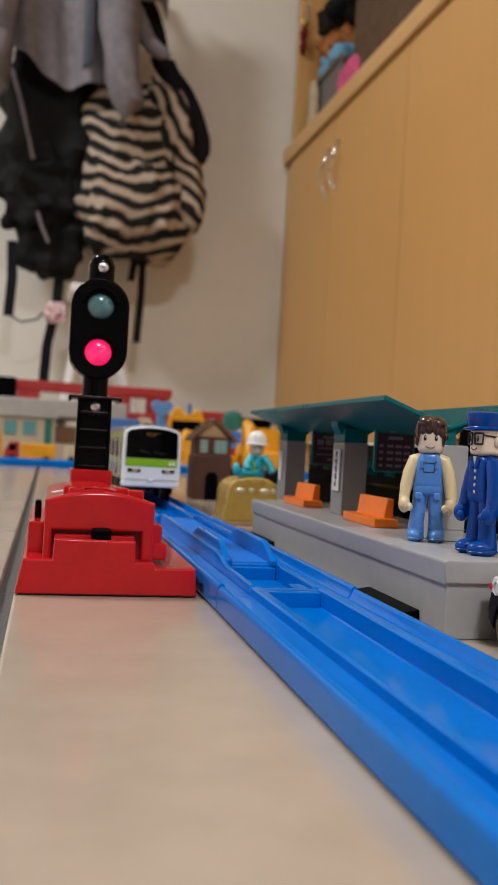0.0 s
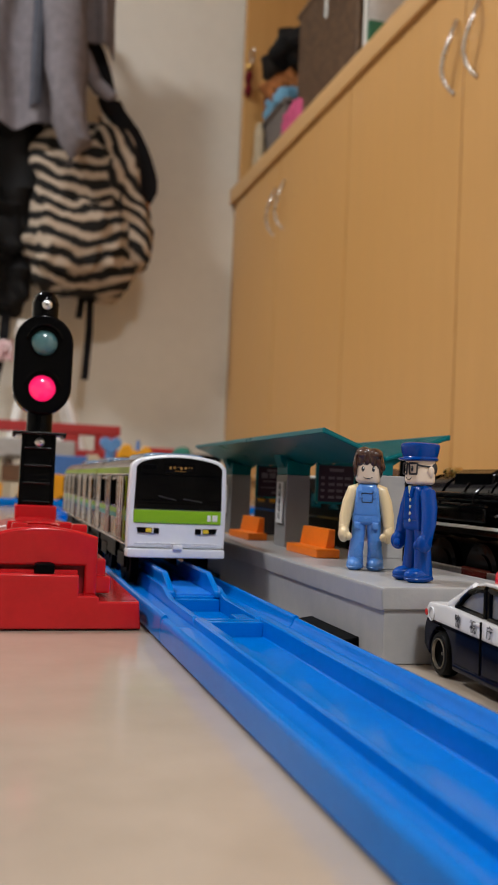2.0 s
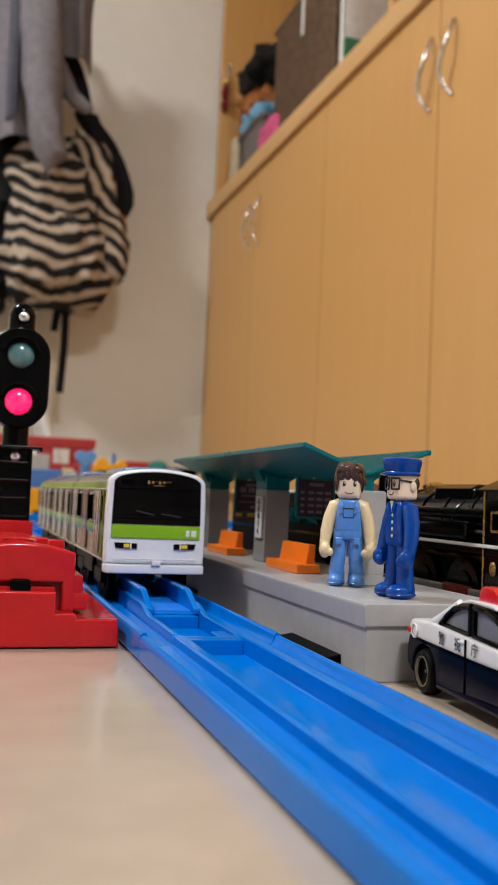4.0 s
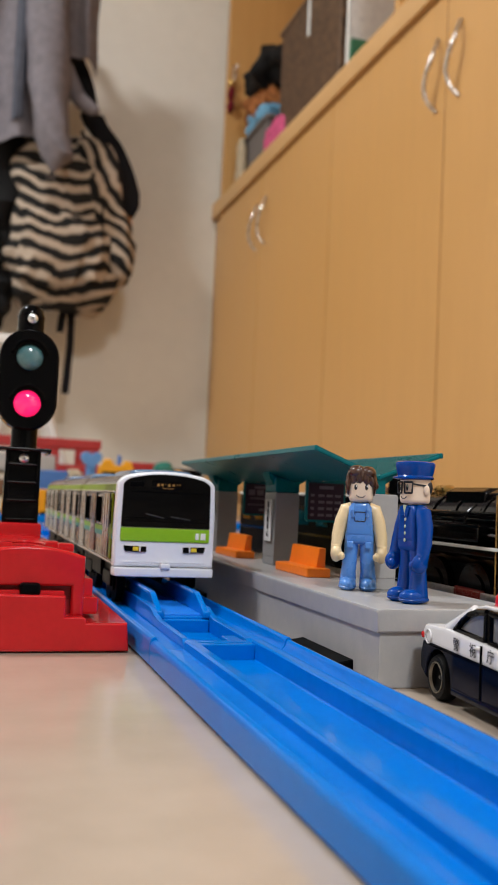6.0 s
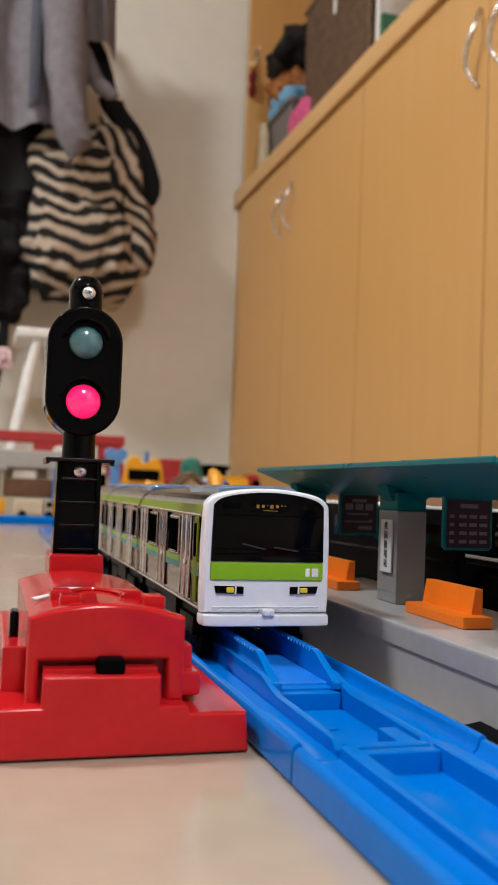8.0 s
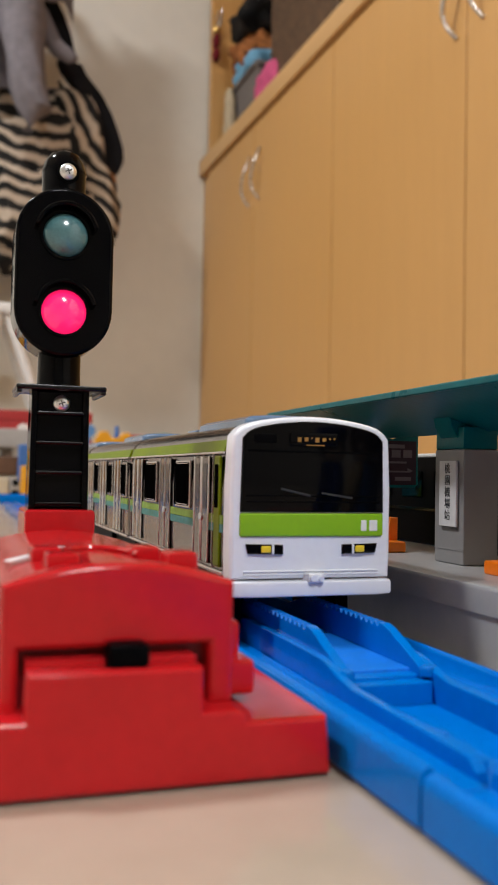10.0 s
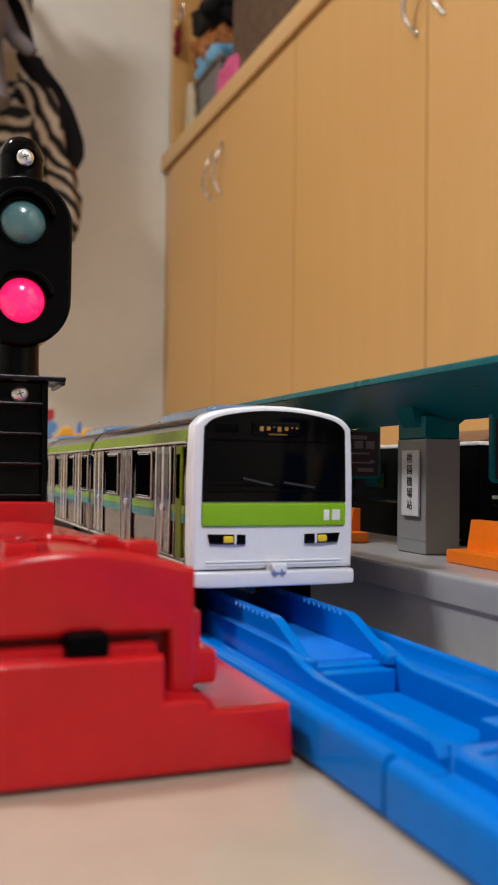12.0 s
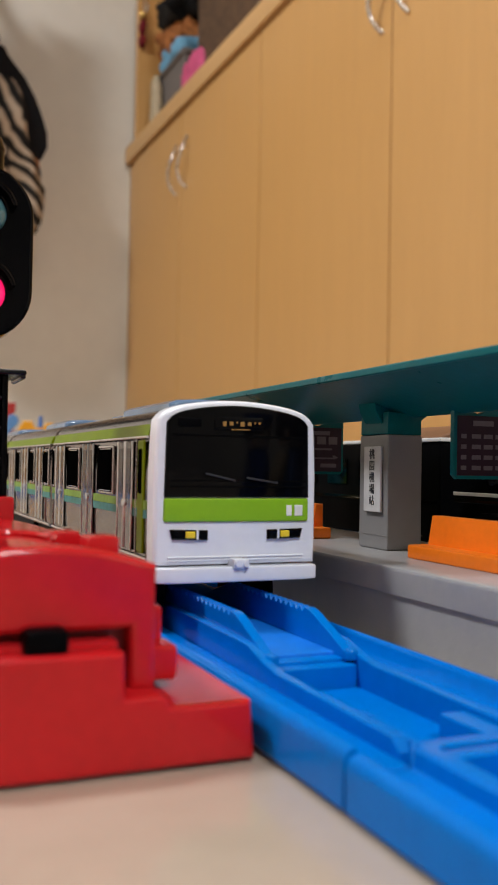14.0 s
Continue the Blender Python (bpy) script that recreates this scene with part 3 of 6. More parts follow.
            for k in range(3):
                x = 0.0762 + 0.0033 * k
                box(bm, x, x + 0.0024, v - 0.00045, v - 0.0002, z, z + 0.0010)
        part("timetable_print", bm, BOARD_PRINT, face)


BOARD = material("dark_purple_print", (0.030, 0.012, 0.026), 0.45, spec=0.2)
BOARD_PRINT = material("dim_white_print", (0.13, 0.10, 0.125), 0.5)
shelter()


def bench(m):
    t = thing("bench", "orange plastic bench on the toy platform", "toy bench", m, "benches on the platform")
    bm = B()
    box(bm, -0.0046, 0.0040, 0.0, 0.0330, 0.0, 0.0031, 0.0005)
    part("seat", bm, ORANGE, t)
    bm = B()
    prism(bm, [(0.0006, 0.0028), (0.0006, 0.0034), (0.0016, 0.0096), (0.0040, 0.0096), (0.0040, 0.0028)], 0.0050, 0.0325, "y", 0.0004)
    part("backrest", bm, ORANGE, t)
    return t


first = bench(tf(0.0665, 0.0500, 0.0195))
copy_thing(first, tf(0.0665, 0.1350, 0.0195))


# ---- train ----
def body_outline(w=0.0178, top=0.0526, low=0.0196, shoulder=0.0488, inset=0.0014, n=8):
    pts = [(w - 0.0002, low), (w, low + 0.004), (w, 0.038)]
    a = w - inset
    pts += [(a + inset * 0.45, shoulder - 0.003)]
    for k in range(2 * n + 1):
        s = 1 - k / n
        x = a * s
        pts.append((x, shoulder + (top - shoulder) * (0.45 * (1 - abs(s) ** 12) + 0.55 * (1 - s * s))))
    pts += [(-(a + inset * 0.45), shoulder - 0.003), (-w, 0.038), (-w, low + 0.004), (-w + 0.0002, low)]
    return pts


def double_door(body, s, y, w=0.0123):
    for k in (0, 1):
        a = y + k * (w / 2 + 0.0002)
        bm = B()
        x = s * 0.0179
        box(bm, x - 0.0003, x + 0.0003, a, a + w / 2 - 0.0002, 0.0212, 0.0447, 0.0003, 1)
        leaf = part("door", bm, SILVER, body)
        bm = B()
        box(bm, x + s * 0.0002 - 0.0002, x + s * 0.0002 + 0.0002, a + 0.0011, a + w / 2 - 0.0013, 0.0330, 0.0432, 0.0002, 1)
        part("door_window", bm, DOOR_GLASS, leaf)
        bm = B()
        rod(bm, (x, a + (w / 2 - 0.001) * (1 - k) + 0.0003, 0.0312), (x + s * 0.0006, a + (w / 2 - 0.001) * (1 - k) + 0.0003, 0.0312), 0.0008, seg=10)
        for e in (a + 0.0001, a + w / 2 - 0.0005):
            rod(bm, (x + s * 0.0003, e, 0.0214), (x + s * 0.0003, e, 0.0446), 0.00022, seg=6)
        part("door_grip", bm, CHROME, leaf)


def side_window(body, s, y, w):
    x = s * 0.0180
    bm = B()
    box(bm, x - 0.0004, x + 0.0004, y, y + w, 0.0325, 0.0440, 0.0005, 2)
    f = part("window", bm, CHROME_SOFT, body)
    bm = B()
    box(bm, x + s * 0.0003 - 0.0002, x + s * 0.0003 + 0.0002, y + 0.0006, y + w - 0.0006, 0.0331, 0.0434, 0.0006, 2)
    part("pane", bm, WINDOW_DARK, f)


CHROME_SOFT = material("bright_silver_frame", (0.62, 0.58, 0.56), 0.25, 0.8)


def train_car(length, front):
    """A car whose leading end stands at y = 0 and whose length runs along +y."""
    label = "silver toy train front car with white face and lime band" if front else "silver toy commuter train car with green belts"
    t = thing("train_car", label, "toy train", group="cars of the toy train")
    y0 = 0.0055 if front else 0.0
    bm = B()
    prism(bm, body_outline(), y0, length, "y", 0.0006, seg=1)
    body = part("body", bm, SILVER, t)
    for s in (-1, 1):
        x = s * 0.0176
        bm = B()
        prism(bm, [(s * 0.01790, 0.0456), (s * 0.0171, 0.0480), (s * 0.0164, 0.0480), (s * 0.0172, 0.0456)], y0 + 0.0005, length - 0.0005, "y")
        part("upper_belt", bm, LIME_DULL, body, "yellow-green belt along the eaves")
        bm = B()
        box(bm, s * 0.01785 - 0.0002, s * 0.01785 + 0.0002, y0 + 0.0005, length - 0.0005, 0.0304, 0.0322)
        part("lower_belt", bm, BELT_LIME, body, "pale lime belt under the windows")
        bm = B()
        box(bm, s * 0.01785 - 0.0002, s * 0.01785 + 0.0002, y0 + 0.0005, length - 0.0005, 0.0286, 0.0303)
        part("lower_belt", bm, BELT, body, "teal belt under the windows")
        if front:
            bm = B()
            box(bm, s * 0.0179 - 0.0003, s * 0.0179 + 0.0003, y0 + 0.0022, y0 + 0.0068, 0.0212, 0.0447, 0.0004, 1)
            cab = part("cab_door", bm, LIME_DULL, body)
            bm = B()
            box(bm, s * 0.0181 - 0.0003, s * 0.0181 + 0.0003, y0 + 0.0032, y0 + 0.0058, 0.0335, 0.0430, 0.0003, 1)
            part("door_window", bm, WINDOW_DARK, cab)
        start, pitch = (0.0162, 0.0365) if front else (0.0125, 0.0308)
        for k in range(3):
            double_door(body, s, start + pitch * k)
            if k < 2:
                side_window(body, s, start + pitch * k + 0.0123 + 0.0042, pitch - 0.0123 - 0.0100)
        end = start + 2 * pitch + 0.0123 + 0.0015
        side_window(body, s, end, length - 0.0022 - end)
        if not front:
            side_window(body, s, 0.0026, start - 0.0041)
        for y in (y0 + 0.008, length - 0.002):
            bm = B()
            box(bm, s * 0.0179 - 0.0002, s * 0.0179 + 0.0002, y, y + 0.0003, 0.020, 0.0455)
            part("seam", bm, CHROME_SOFT, body)
        bm = B()
        rod(bm, (s * 0.0178, y0, 0.0203), (s * 0.0178, length - 0.0005, 0.0203), 0.0004, seg=8)
        rod(bm, (s * 0.0179, y0 + 0.0005, 0.0453), (s * 0.0179, length - 0.0005, 0.0453), 0.0003, seg=8)
        part("side_rail", bm, CHROME_SOFT, body)
        bm = B()
        rod(bm, (s * 0.0150, y0, 0.0489), (s * 0.0150, length, 0.0489), 0.0006, seg=8)
        part("gutter", bm, CHROME_SOFT, body)
    bm = B()
    prism(bm, [(-0.0122, 0.0500), (-0.0116, 0.0528), (-0.0100, 0.0536), (-0.0060, 0.0539), (0.0060, 0.0539), (0.0100, 0.0536), (0.0116, 0.0528), (0.0122, 0.0500)], length * 0.10, length * 0.46, "y", 0.0012, seg=3)
    part("roof_unit", bm, ROOF_BLUE, t, "pale blue roof cooling unit")
    for y in (0.60, 0.82):
        bm = B()
        box(bm, -0.0035, 0.0035, length * y - 0.005, length * y + 0.005, 0.0515, 0.0536, 0.0005)
        part("roof_box", bm, ROOF_BLUE if y > 0.7 else ROOF_GREY, t)
    bm = B()
    box(bm, -0.0150, 0.0150, y0 + 0.002, length - 0.002, 0.0150, 0.0198, 0.0006)
    part("chassis", bm, BLACK_MATT, t)
    bm = B()
    box(bm, -0.0165, 0.0165, length * 0.38, length * 0.62, 0.0125, 0.0198, 0.0008)
    part("equipment_box", bm, BLACK_MATT, t)
    for y in (0.19, 0.31, 0.69, 0.81):
        for s in (-1, 1):
            bm = B()
            rod(bm, (s * 0.0112, length * y, 0.0118), (s * 0.0142, length * y, 0.0118), 0.0072, seg=24)
            rod(bm, (s * 0.0142, length * y, 0.0118), (s * 0.0148, length * y, 0.0118), 0.0030, seg=16)
            part("wheel", bm, BLACK_MATT, t)
    for y in (0.25, 0.75):
        for s in (-1, 1):
            bm = B()
            box(bm, s * 0.0150, s * 0.0162, length * y - 0.0095, length * y + 0.0095, 0.0105, 0.0160, 0.0006)
            part("bogie_frame", bm, BLACK_MATT, t)
    if not front:
        bm = B()
        box(bm, -0.0080, 0.0080, -0.0022, 0.0002, 0.0205, 0.0440, 0.0004)
        part("gangway", bm, BLACK_MATT, t)
        return t
    # white face
    bm = B()
    prism(bm, body_outline(0.0180, 0.0531, 0.0194, 0.0487, 0.0005, 18), 0.0004, 0.0060, "y", 0.0010, seg=3)
    face = part("front_mask", bm, WHITE, t, "glossy white front moulding")
    n = 32
    arch = [(0.0157 * (1 - 2 * k / n), 0.0483 + 0.0014 * (1 - abs(1 - 2 * k / n) ** 14) + 0.0023 * (1 - (1 - 2 * k / n) ** 2)) for k in range(n + 1)]
    bm = B()
    prism(bm, [(0.0160, 0.0332)] + arch + [(-0.0160, 0.0332)], -0.0002, 0.0020, "y", 0.0002, seg=1)
    part("windscreen", bm, WINDSCREEN, face, "black glossy windscreen")
    bm = B()
    box(bm, -0.0161, 0.0161, -0.00015, 0.0015, 0.0281, 0.0331, 0.0006, 2)
    part("lime_band", bm, LIME, face)
    bm = B()
    box(bm, -0.0058, 0.0052, -0.0005, 0.0006, 0.0468, 0.0497, 0.0004)
    dest = part("destination_display", bm, BLACK, face)
    bm = B()
    x = -0.0040
    for w, h in ((0.0010, 0.0013), (0.0010, 0.0011), (0.0004, 0.0004), (0.0011, 0.0013), (0.0010, 0.0010), (0.0005, 0.0005), (0.0005, 0.0005)):
        box(bm, x, x + w * 0.8, -0.00065, -0.0004, 0.0487 - h * 0.75, 0.0487)
        x += w + 0.0005
    box(bm, -0.002, 0.002, -0.00065, -0.0004, 0.0470, 0.0472)
    part("display_marks", bm, AMBER_PRINT, dest)
    bm = B()
    box(bm, -0.0135, -0.0085, -0.0005, 0.0004, 0.0474, 0.0492, 0.0003)
    part("run_number_display", bm, BLACK_MATT, face)
    bm = B()
    for z in (0.0352, 0.0364):
        box(bm, -0.0150, 0.0150, -0.0004, 0.0004, z, z + 0.0003)
    box(bm, -0.0148, 0.0148, -0.0004, 0.0004, 0.0455, 0.0459)
    part("windscreen_ribs", bm, BLACK_MATT, face)
    for a, b in (((-0.0075, 0.0380), (-0.0010, 0.0366)), ((0.0015, 0.0372), (0.0085, 0.0362))):
        bm = B()
        rod(bm, (a[0], -0.0006, a[1]), (b[0], -0.0006, b[1]), 0.00022, seg=6)
        part("wiper", bm, WIPER, face)
    for s in (-1, 1):
        bm = B()
        pts = [(s * 0.0066, 0.0245), (s * 0.0142, 0.0247), (s * 0.0147, 0.0267), (s * 0.0066, 0.0265)]
        prism(bm, pts, -0.0003, 0.0012, "y", 0.0003, seg=1)
        lamp = part("headlight", bm, BLACK, face)
        bm = B()
        box(bm, s * 0.0094, s * 0.0115, -0.0006, 0.0, 0.0249, 0.0263, 0.0002, 1)
        part("headlight_lens", bm, YELLOW_LAMP, lamp)
        bm = B()
        box(bm, s * 0.0087, s * 0.0092, -0.0005, 0.0, 0.0246, 0.0266, 0.0001, 1)
        part("divider", bm, WHITE, lamp)
    # pale mark as two plain bars
    bm = B()
    box(bm, 0.0108, 0.0121, -0.00025, 0.0, 0.0293, 0.0316, 0.0001, 1)
    box(bm, 0.0127, 0.0146, -0.00025, 0.0, 0.0293, 0.0316, 0.0001, 1)
    part("front_mark", bm, WHITE_PRINT, face)
    # bumper skirt
    bm = B()
    prism(bm, [(-0.0182, 0.0030), (-0.0176, -0.0008), (-0.0140, -0.0018), (0.0140, -0.0018), (0.0176, -0.0008), (0.0182, 0.0030), (0.0178, 0.0062), (-0.0178, 0.0062)], 0.0160, 0.0192, "z", 0.0006)
    part("bumper", bm, WHITE, t)
    bm = B()
    for z in (0.0203, 0.0209):
        box(bm, -0.0150, 0.0150, 0.0000, 0.0010, z, z + 0.0003, 0.0001, 1)
    part("front_ribs", bm, WHITE, face)
    bm = B()
    box(bm, -0.0018, 0.0018, -0.0024, 0.0015, 0.0186, 0.0208, 0.0006)
    rod(bm, (-0.0008, -0.0028, 0.0198), (-0.0008, -0.002, 0.0198), 0.0007, seg=12)
    rod(bm, (0.0009, -0.0028, 0.0197), (0.0009, -0.002, 0.0197), 0.0006, seg=12)
    part("coupler_cover", bm, WHITE, t)
    return t


LEAD = train_car(0.108, True)
MID = train_car(0.097, False)
TAIL = copy_thing(MID, Matrix())


# ---- toy figures and vehicles ----
SKIN = material("toy_skin_plastic", (0.82, 0.65, 0.50), 0.35, 0, 0.02, 200, coat=0.2)
CREAM = material("cream_toy_plastic", (0.80, 0.62, 0.36), 0.3, 0, 0.02, 200, coat=0.2)
SKY = material("light_blue_toy_plastic", (0.085, 0.26, 0.68), 0.28, 0, 0.04, 200, coat=0.3)
HAIR = material("brown_hair_plastic", (0.055, 0.020, 0.012), 0.25, 0, 0.1, 300, coat=0.4)
NAVY = material("uniform_blue_plastic", (0.0, 0.052, 0.30), 0.16, 0, 0.05, 200, spec=0.3)
HELMET = material("white_helmet_plastic", (0.80, 0.78, 0.74), 0.3)
TURQ = material("turquoise_toy_plastic", (0.02, 0.42, 0.52), 0.35)
GOLD = material("ochre_gold_plastic", (0.52, 0.33, 0.075), 0.28, 0.15, 0.06, 70, coat=0.3)
GOLD_PALE = material("pale_silver_patch", (0.75, 0.68, 0.5), 0.3, 0.5)
BROWN = material("dark_brown_plastic", (0.075, 0.028, 0.016), 0.45, 0, 0.12, 80)
ROOF_BROWN = material("brown_roof_plastic", (0.16, 0.075, 0.035), 0.5, 0, 0.12, 80)
TAN = material("tan_gable_plastic", (0.42, 0.26, 0.13), 0.5)
BRASS = material("brass_plating", (0.60, 0.38, 0.12), 0.28, 0.9, 0.08, 200)
CLEAR_WINDOW = material("milky_toy_window", (0.42, 0.41, 0.40), 0.12, 0, 0.08, 60, spec=0.5)
CLEAR_WINDOW.node_tree.nodes["Principled BSDF"].inputs["Transmission Weight"].default_value = 0.55
STEEL_DULL = material("worn_silver_ring", (0.30, 0.27, 0.22), 0.35, 0.9)
RUBBER = material("black_rubber", (0.004, 0.004, 0.004), 0.45, 0, 0.2, 300, spec=0.12)
NAVY_BLACK = material("blue_black_car_paint", (0.004, 0.005, 0.013), 0.09, 0, 0.15, 80, spec=0.10)
CAR_WHITE = material("white_car_paint", (0.80, 0.79, 0.80), 0.2, 0, 0.02, 80, coat=0.5)
LIGHT_RED = material("red_light_bar", (0.62, 0.012, 0.012), 0.15, 0, 0.05, 80, coat=0.5)
TEAL_WIN = material("pale_teal_window", (0.12, 0.34, 0.36), 0.4)
STRIPE = material("cream_stripe_print", (0.55, 0.48, 0.38), 0.5)


def figure(name, label, m, kind):
    """A standing toy figure facing -y, one plain mesh with coloured areas: 0 skin, 1 hair or hat, 2 body, 3 arms, 4 dark lines, 5 pale buttons."""
    bm = B()
    for s in (-1, 1):
        ball(bm, (s * 0.0038, -0.0016, 0.0018), (0.0033, 0.0050, 0.0024), 18, 10, 2)
        ball(bm, (s * 0.0038, -0.0014, 0.0011), (0.0035, 0.0052, 0.0012), 18, 8, 2)
        tube(bm, [(s * 0.0038, 0, 0.0020), (s * 0.0036, 0, 0.0060), (s * 0.0030, 0, 0.0115), (s * 0.0027, 0, 0.0165)], [0.0032, 0.0028, 0.0026, 0.0028], 16, 2)
        # arm: shoulder, elbow, mitten hand with thumb
        tube(bm, [(s * 0.0032, 0, 0.0254), (s * 0.0054, 0, 0.0244), (s * 0.0070, -0.0002, 0.0208), (s * 0.0081, -0.0008, 0.0166), (s * 0.0086, -0.0016, 0.0134), (s * 0.0085, -0.0022, 0.0112), (s * 0.0080, -0.0027, 0.0096)], [0.0018, 0.0026, 0.0026, 0.0024, 0.0020, 0.0023, 0.0016], 16, 3)
        ball(bm, (s * 0.0084, -0.0025, 0.0110), (0.0022, 0.0027, 0.0026), 16, 10, 3)
        ball(bm, (s * 0.0066, -0.0040, 0.0104), (0.0015, 0.0012, 0.0013), 10, 8, 3)
    box(bm, -0.0054, 0.0054, -0.0031, 0.0031, 0.0140, 0.0185, 0.0014, 3, 2)
    prism(bm, [(-0.0052, 0.0165), (0.0052, 0.0165), (0.0046, 0.0225), (0.0042, 0.0256), (0.0028, 0.0270), (-0.0028, 0.0270), (-0.0042, 0.0256), (-0.0046, 0.0225)], -0.0034, 0.0034, "y", 0.0013, 2, 3)
    rod(bm, (0, 0, 0.0262), (0, 0, 0.0282), 0.0022, seg=14, mi=0)
    # head
    prism(bm, [(0.0046 * math.copysign(abs(math.cos(a)) ** 0.6, math.cos(a)), 0.0041 * math.copysign(abs(math.sin(a)) ** 0.6, math.sin(a))) for a in [2 * math.pi * k / 28 for k in range(28)]], 0.0272, 0.0352, "z", 0.0012, 0, 3)
    for s in (-1, 1):
        ball(bm, (s * 0.0048, 0.0012, 0.0310), (0.0009, 0.0012, 0.0015), 10, 8, 0)
    # brows, eyes, smile
    for s in (-1, 1):
        ball(bm, (s * 0.0020, -0.0041, 0.0316), (0.00062, 0.00022, 0.00085), 10, 8, 4)
        ball(bm, (s * 0.0020 + 0.0002, -0.00425, 0.0319), (0.0002, 0.0002, 0.0003), 8, 6, 5)
        tube(bm, [(s * 0.0012, -0.0041, 0.0330), (s * 0.0021, -0.0041, 0.0333), (s * 0.0030, -0.0040, 0.0329)], 0.00018, 6, 4)
    tube(bm, [(-0.0017, -0.0041, 0.0291), (-0.0008, -0.0042, 0.0286), (0.0008, -0.0042, 0.0286), (0.0017, -0.0041, 0.0291)], 0.00014, 6, 4)
    if kind == "boy":
        ball(bm, (0, 0.0006, 0.0352), (0.0053, 0.0050, 0.0030), 22, 12, 1)
        ball(bm, (0, 0.0026, 0.0330), (0.0053, 0.0030, 0.0046), 20, 12, 1)
        # locks swept to both sides of a parting
        for q, drop in ((-0.95, 0.0016), (-0.55, 0.0004), (-0.12, 0.0), (0.35, 0.0005), (0.72, 0.0012), (1.0, 0.0022)):
            ball(bm, (0.0043 * q, -0.0039 + 0.0016 * q * q, 0.0354 - drop), (0.0016, 0.0011, 0.0027), 14, 10, 1, Matrix.Rotation(radians(-38 * (q + 0.15)), 4, "Y"))
        ball(bm, (-0.0018, -0.0012, 0.0362), (0.0036, 0.0040, 0.0024), 18, 12, 1)
        ball(bm, (0.0022, -0.0010, 0.0360), (0.0034, 0.0040, 0.0023), 18, 12, 1)
        for s in (-1, 1):
            ball(bm, (s * 0.0048, -0.0012, 0.0330), (0.0011, 0.0026, 0.0040), 10, 8, 1)
            tube(bm, [(s * 0.0027, -0.0026, 0.0264), (s * 0.0027, -0.0033, 0.0245), (s * 0.0026, -0.0033, 0.0225)], 0.0008, 8, 2)
            prism(bm, [(s * 0.0034 - 0.0012, 0.0128), (s * 0.0034 + 0.0012, 0.0128), (s * 0.0034 + 0.0012, 0.0150), (s * 0.0034 - 0.0012, 0.0150)], -0.0036, -0.0020, "y", 0.0004, 2)
        for a, b in (((-0.0020, 0.0240), (0.0020, 0.0240)), ((-0.0020, 0.0212), (0.0020, 0.0212)), ((-0.0021, 0.0240), (-0.0019, 0.0212)), ((0.0021, 0.0240), (0.0019, 0.0212))):
            rod(bm, (a[0], -0.0035, a[1]), (b[0], -0.0035, b[1]), 0.00014, seg=6, mi=4)
        mats = [SKIN, HAIR, SKY, CREAM, INK, WHITE_PRINT]
    else:
        lathe(bm, [(0.0050, 0.0338), (0.0058, 0.0341), (0.0060, 0.0345), (0.0056, 0.0350), (0.0061, 0.0366), (0.0064, 0.0380), (0.0062, 0.0386), (0.0052, 0.0390), (0.0004, 0.0388)], (0, -0.0002, 0), 28, 1)
        ball(bm, (0, -0.0022, 0.0343), (0.0056, 0.0054, 0.0007), 24, 8, 1)
        ball(bm, (0, 0.0024, 0.0318), (0.0049, 0.0028, 0.0030), 16, 10, 4)
        for s in (-1, 1):
            for a, b in (((0.0006, 0.0331), (0.0046, 0.0331)), ((0.0010, 0.0301), (0.0044, 0.0301)), ((0.0006, 0.0331), (0.0010, 0.0301)), ((0.0046, 0.0331), (0.0044, 0.0301))):
                rod(bm, (s * a[0], -0.0046 + 0.2 * a[0], a[1]), (s * b[0], -0.0046 + 0.2 * b[0], b[1]), 0.00026, seg=6, mi=4)
            rod(bm, (s * 0.0046, -0.0037, 0.0326), (s * 0.0049, 0.0010, 0.0322), 0.00026, seg=6, mi=4)
            prism(bm, [(0, 0.0242), (s * 0.0014, 0.0266), (s * 0.0030, 0.0262), (s * 0.0016, 0.0236)], -0.0038, -0.0033, "y", 0, 1)
        prism(bm, [(-0.0010, 0.0268), (0.0010, 0.0268), (0.0, 0.0238)], -0.0037, -0.0033, "y", 0, 5)
        for k in range(4):
            ball(bm, (0.0004, -0.0035, 0.0228 - 0.0019 * k), (0.0005, 0.0003, 0.0005), 10, 6, 5)
        rod(bm, (0.0, -0.0034, 0.0236), (0.0, -0.0034, 0.0166), 0.00012, seg=6, mi=4)
        mats = [SKIN, NAVY, NAVY, NAVY, INK, BUTTON]
    bm.transform(Matrix.Diagonal((0.78, 0.90, 0.955, 1) if kind == "boy" else (0.80, 0.84, 0.955, 1)))
    return solo(name, bm, mats, label, "toy figure", m)


BUTTON = material("pale_green_button", (0.55, 0.62, 0.45), 0.4)
figure("toy_figure", "plastic toy boy in light blue dungarees and cream shirt", tf(0.0640, 0.0135, 0.0195, -24), "boy")
figure("toy_figure", "plastic toy stationmaster in blue uniform, hat and black glasses", tf(0.0662, -0.0165, 0.0195, -86), "guard")


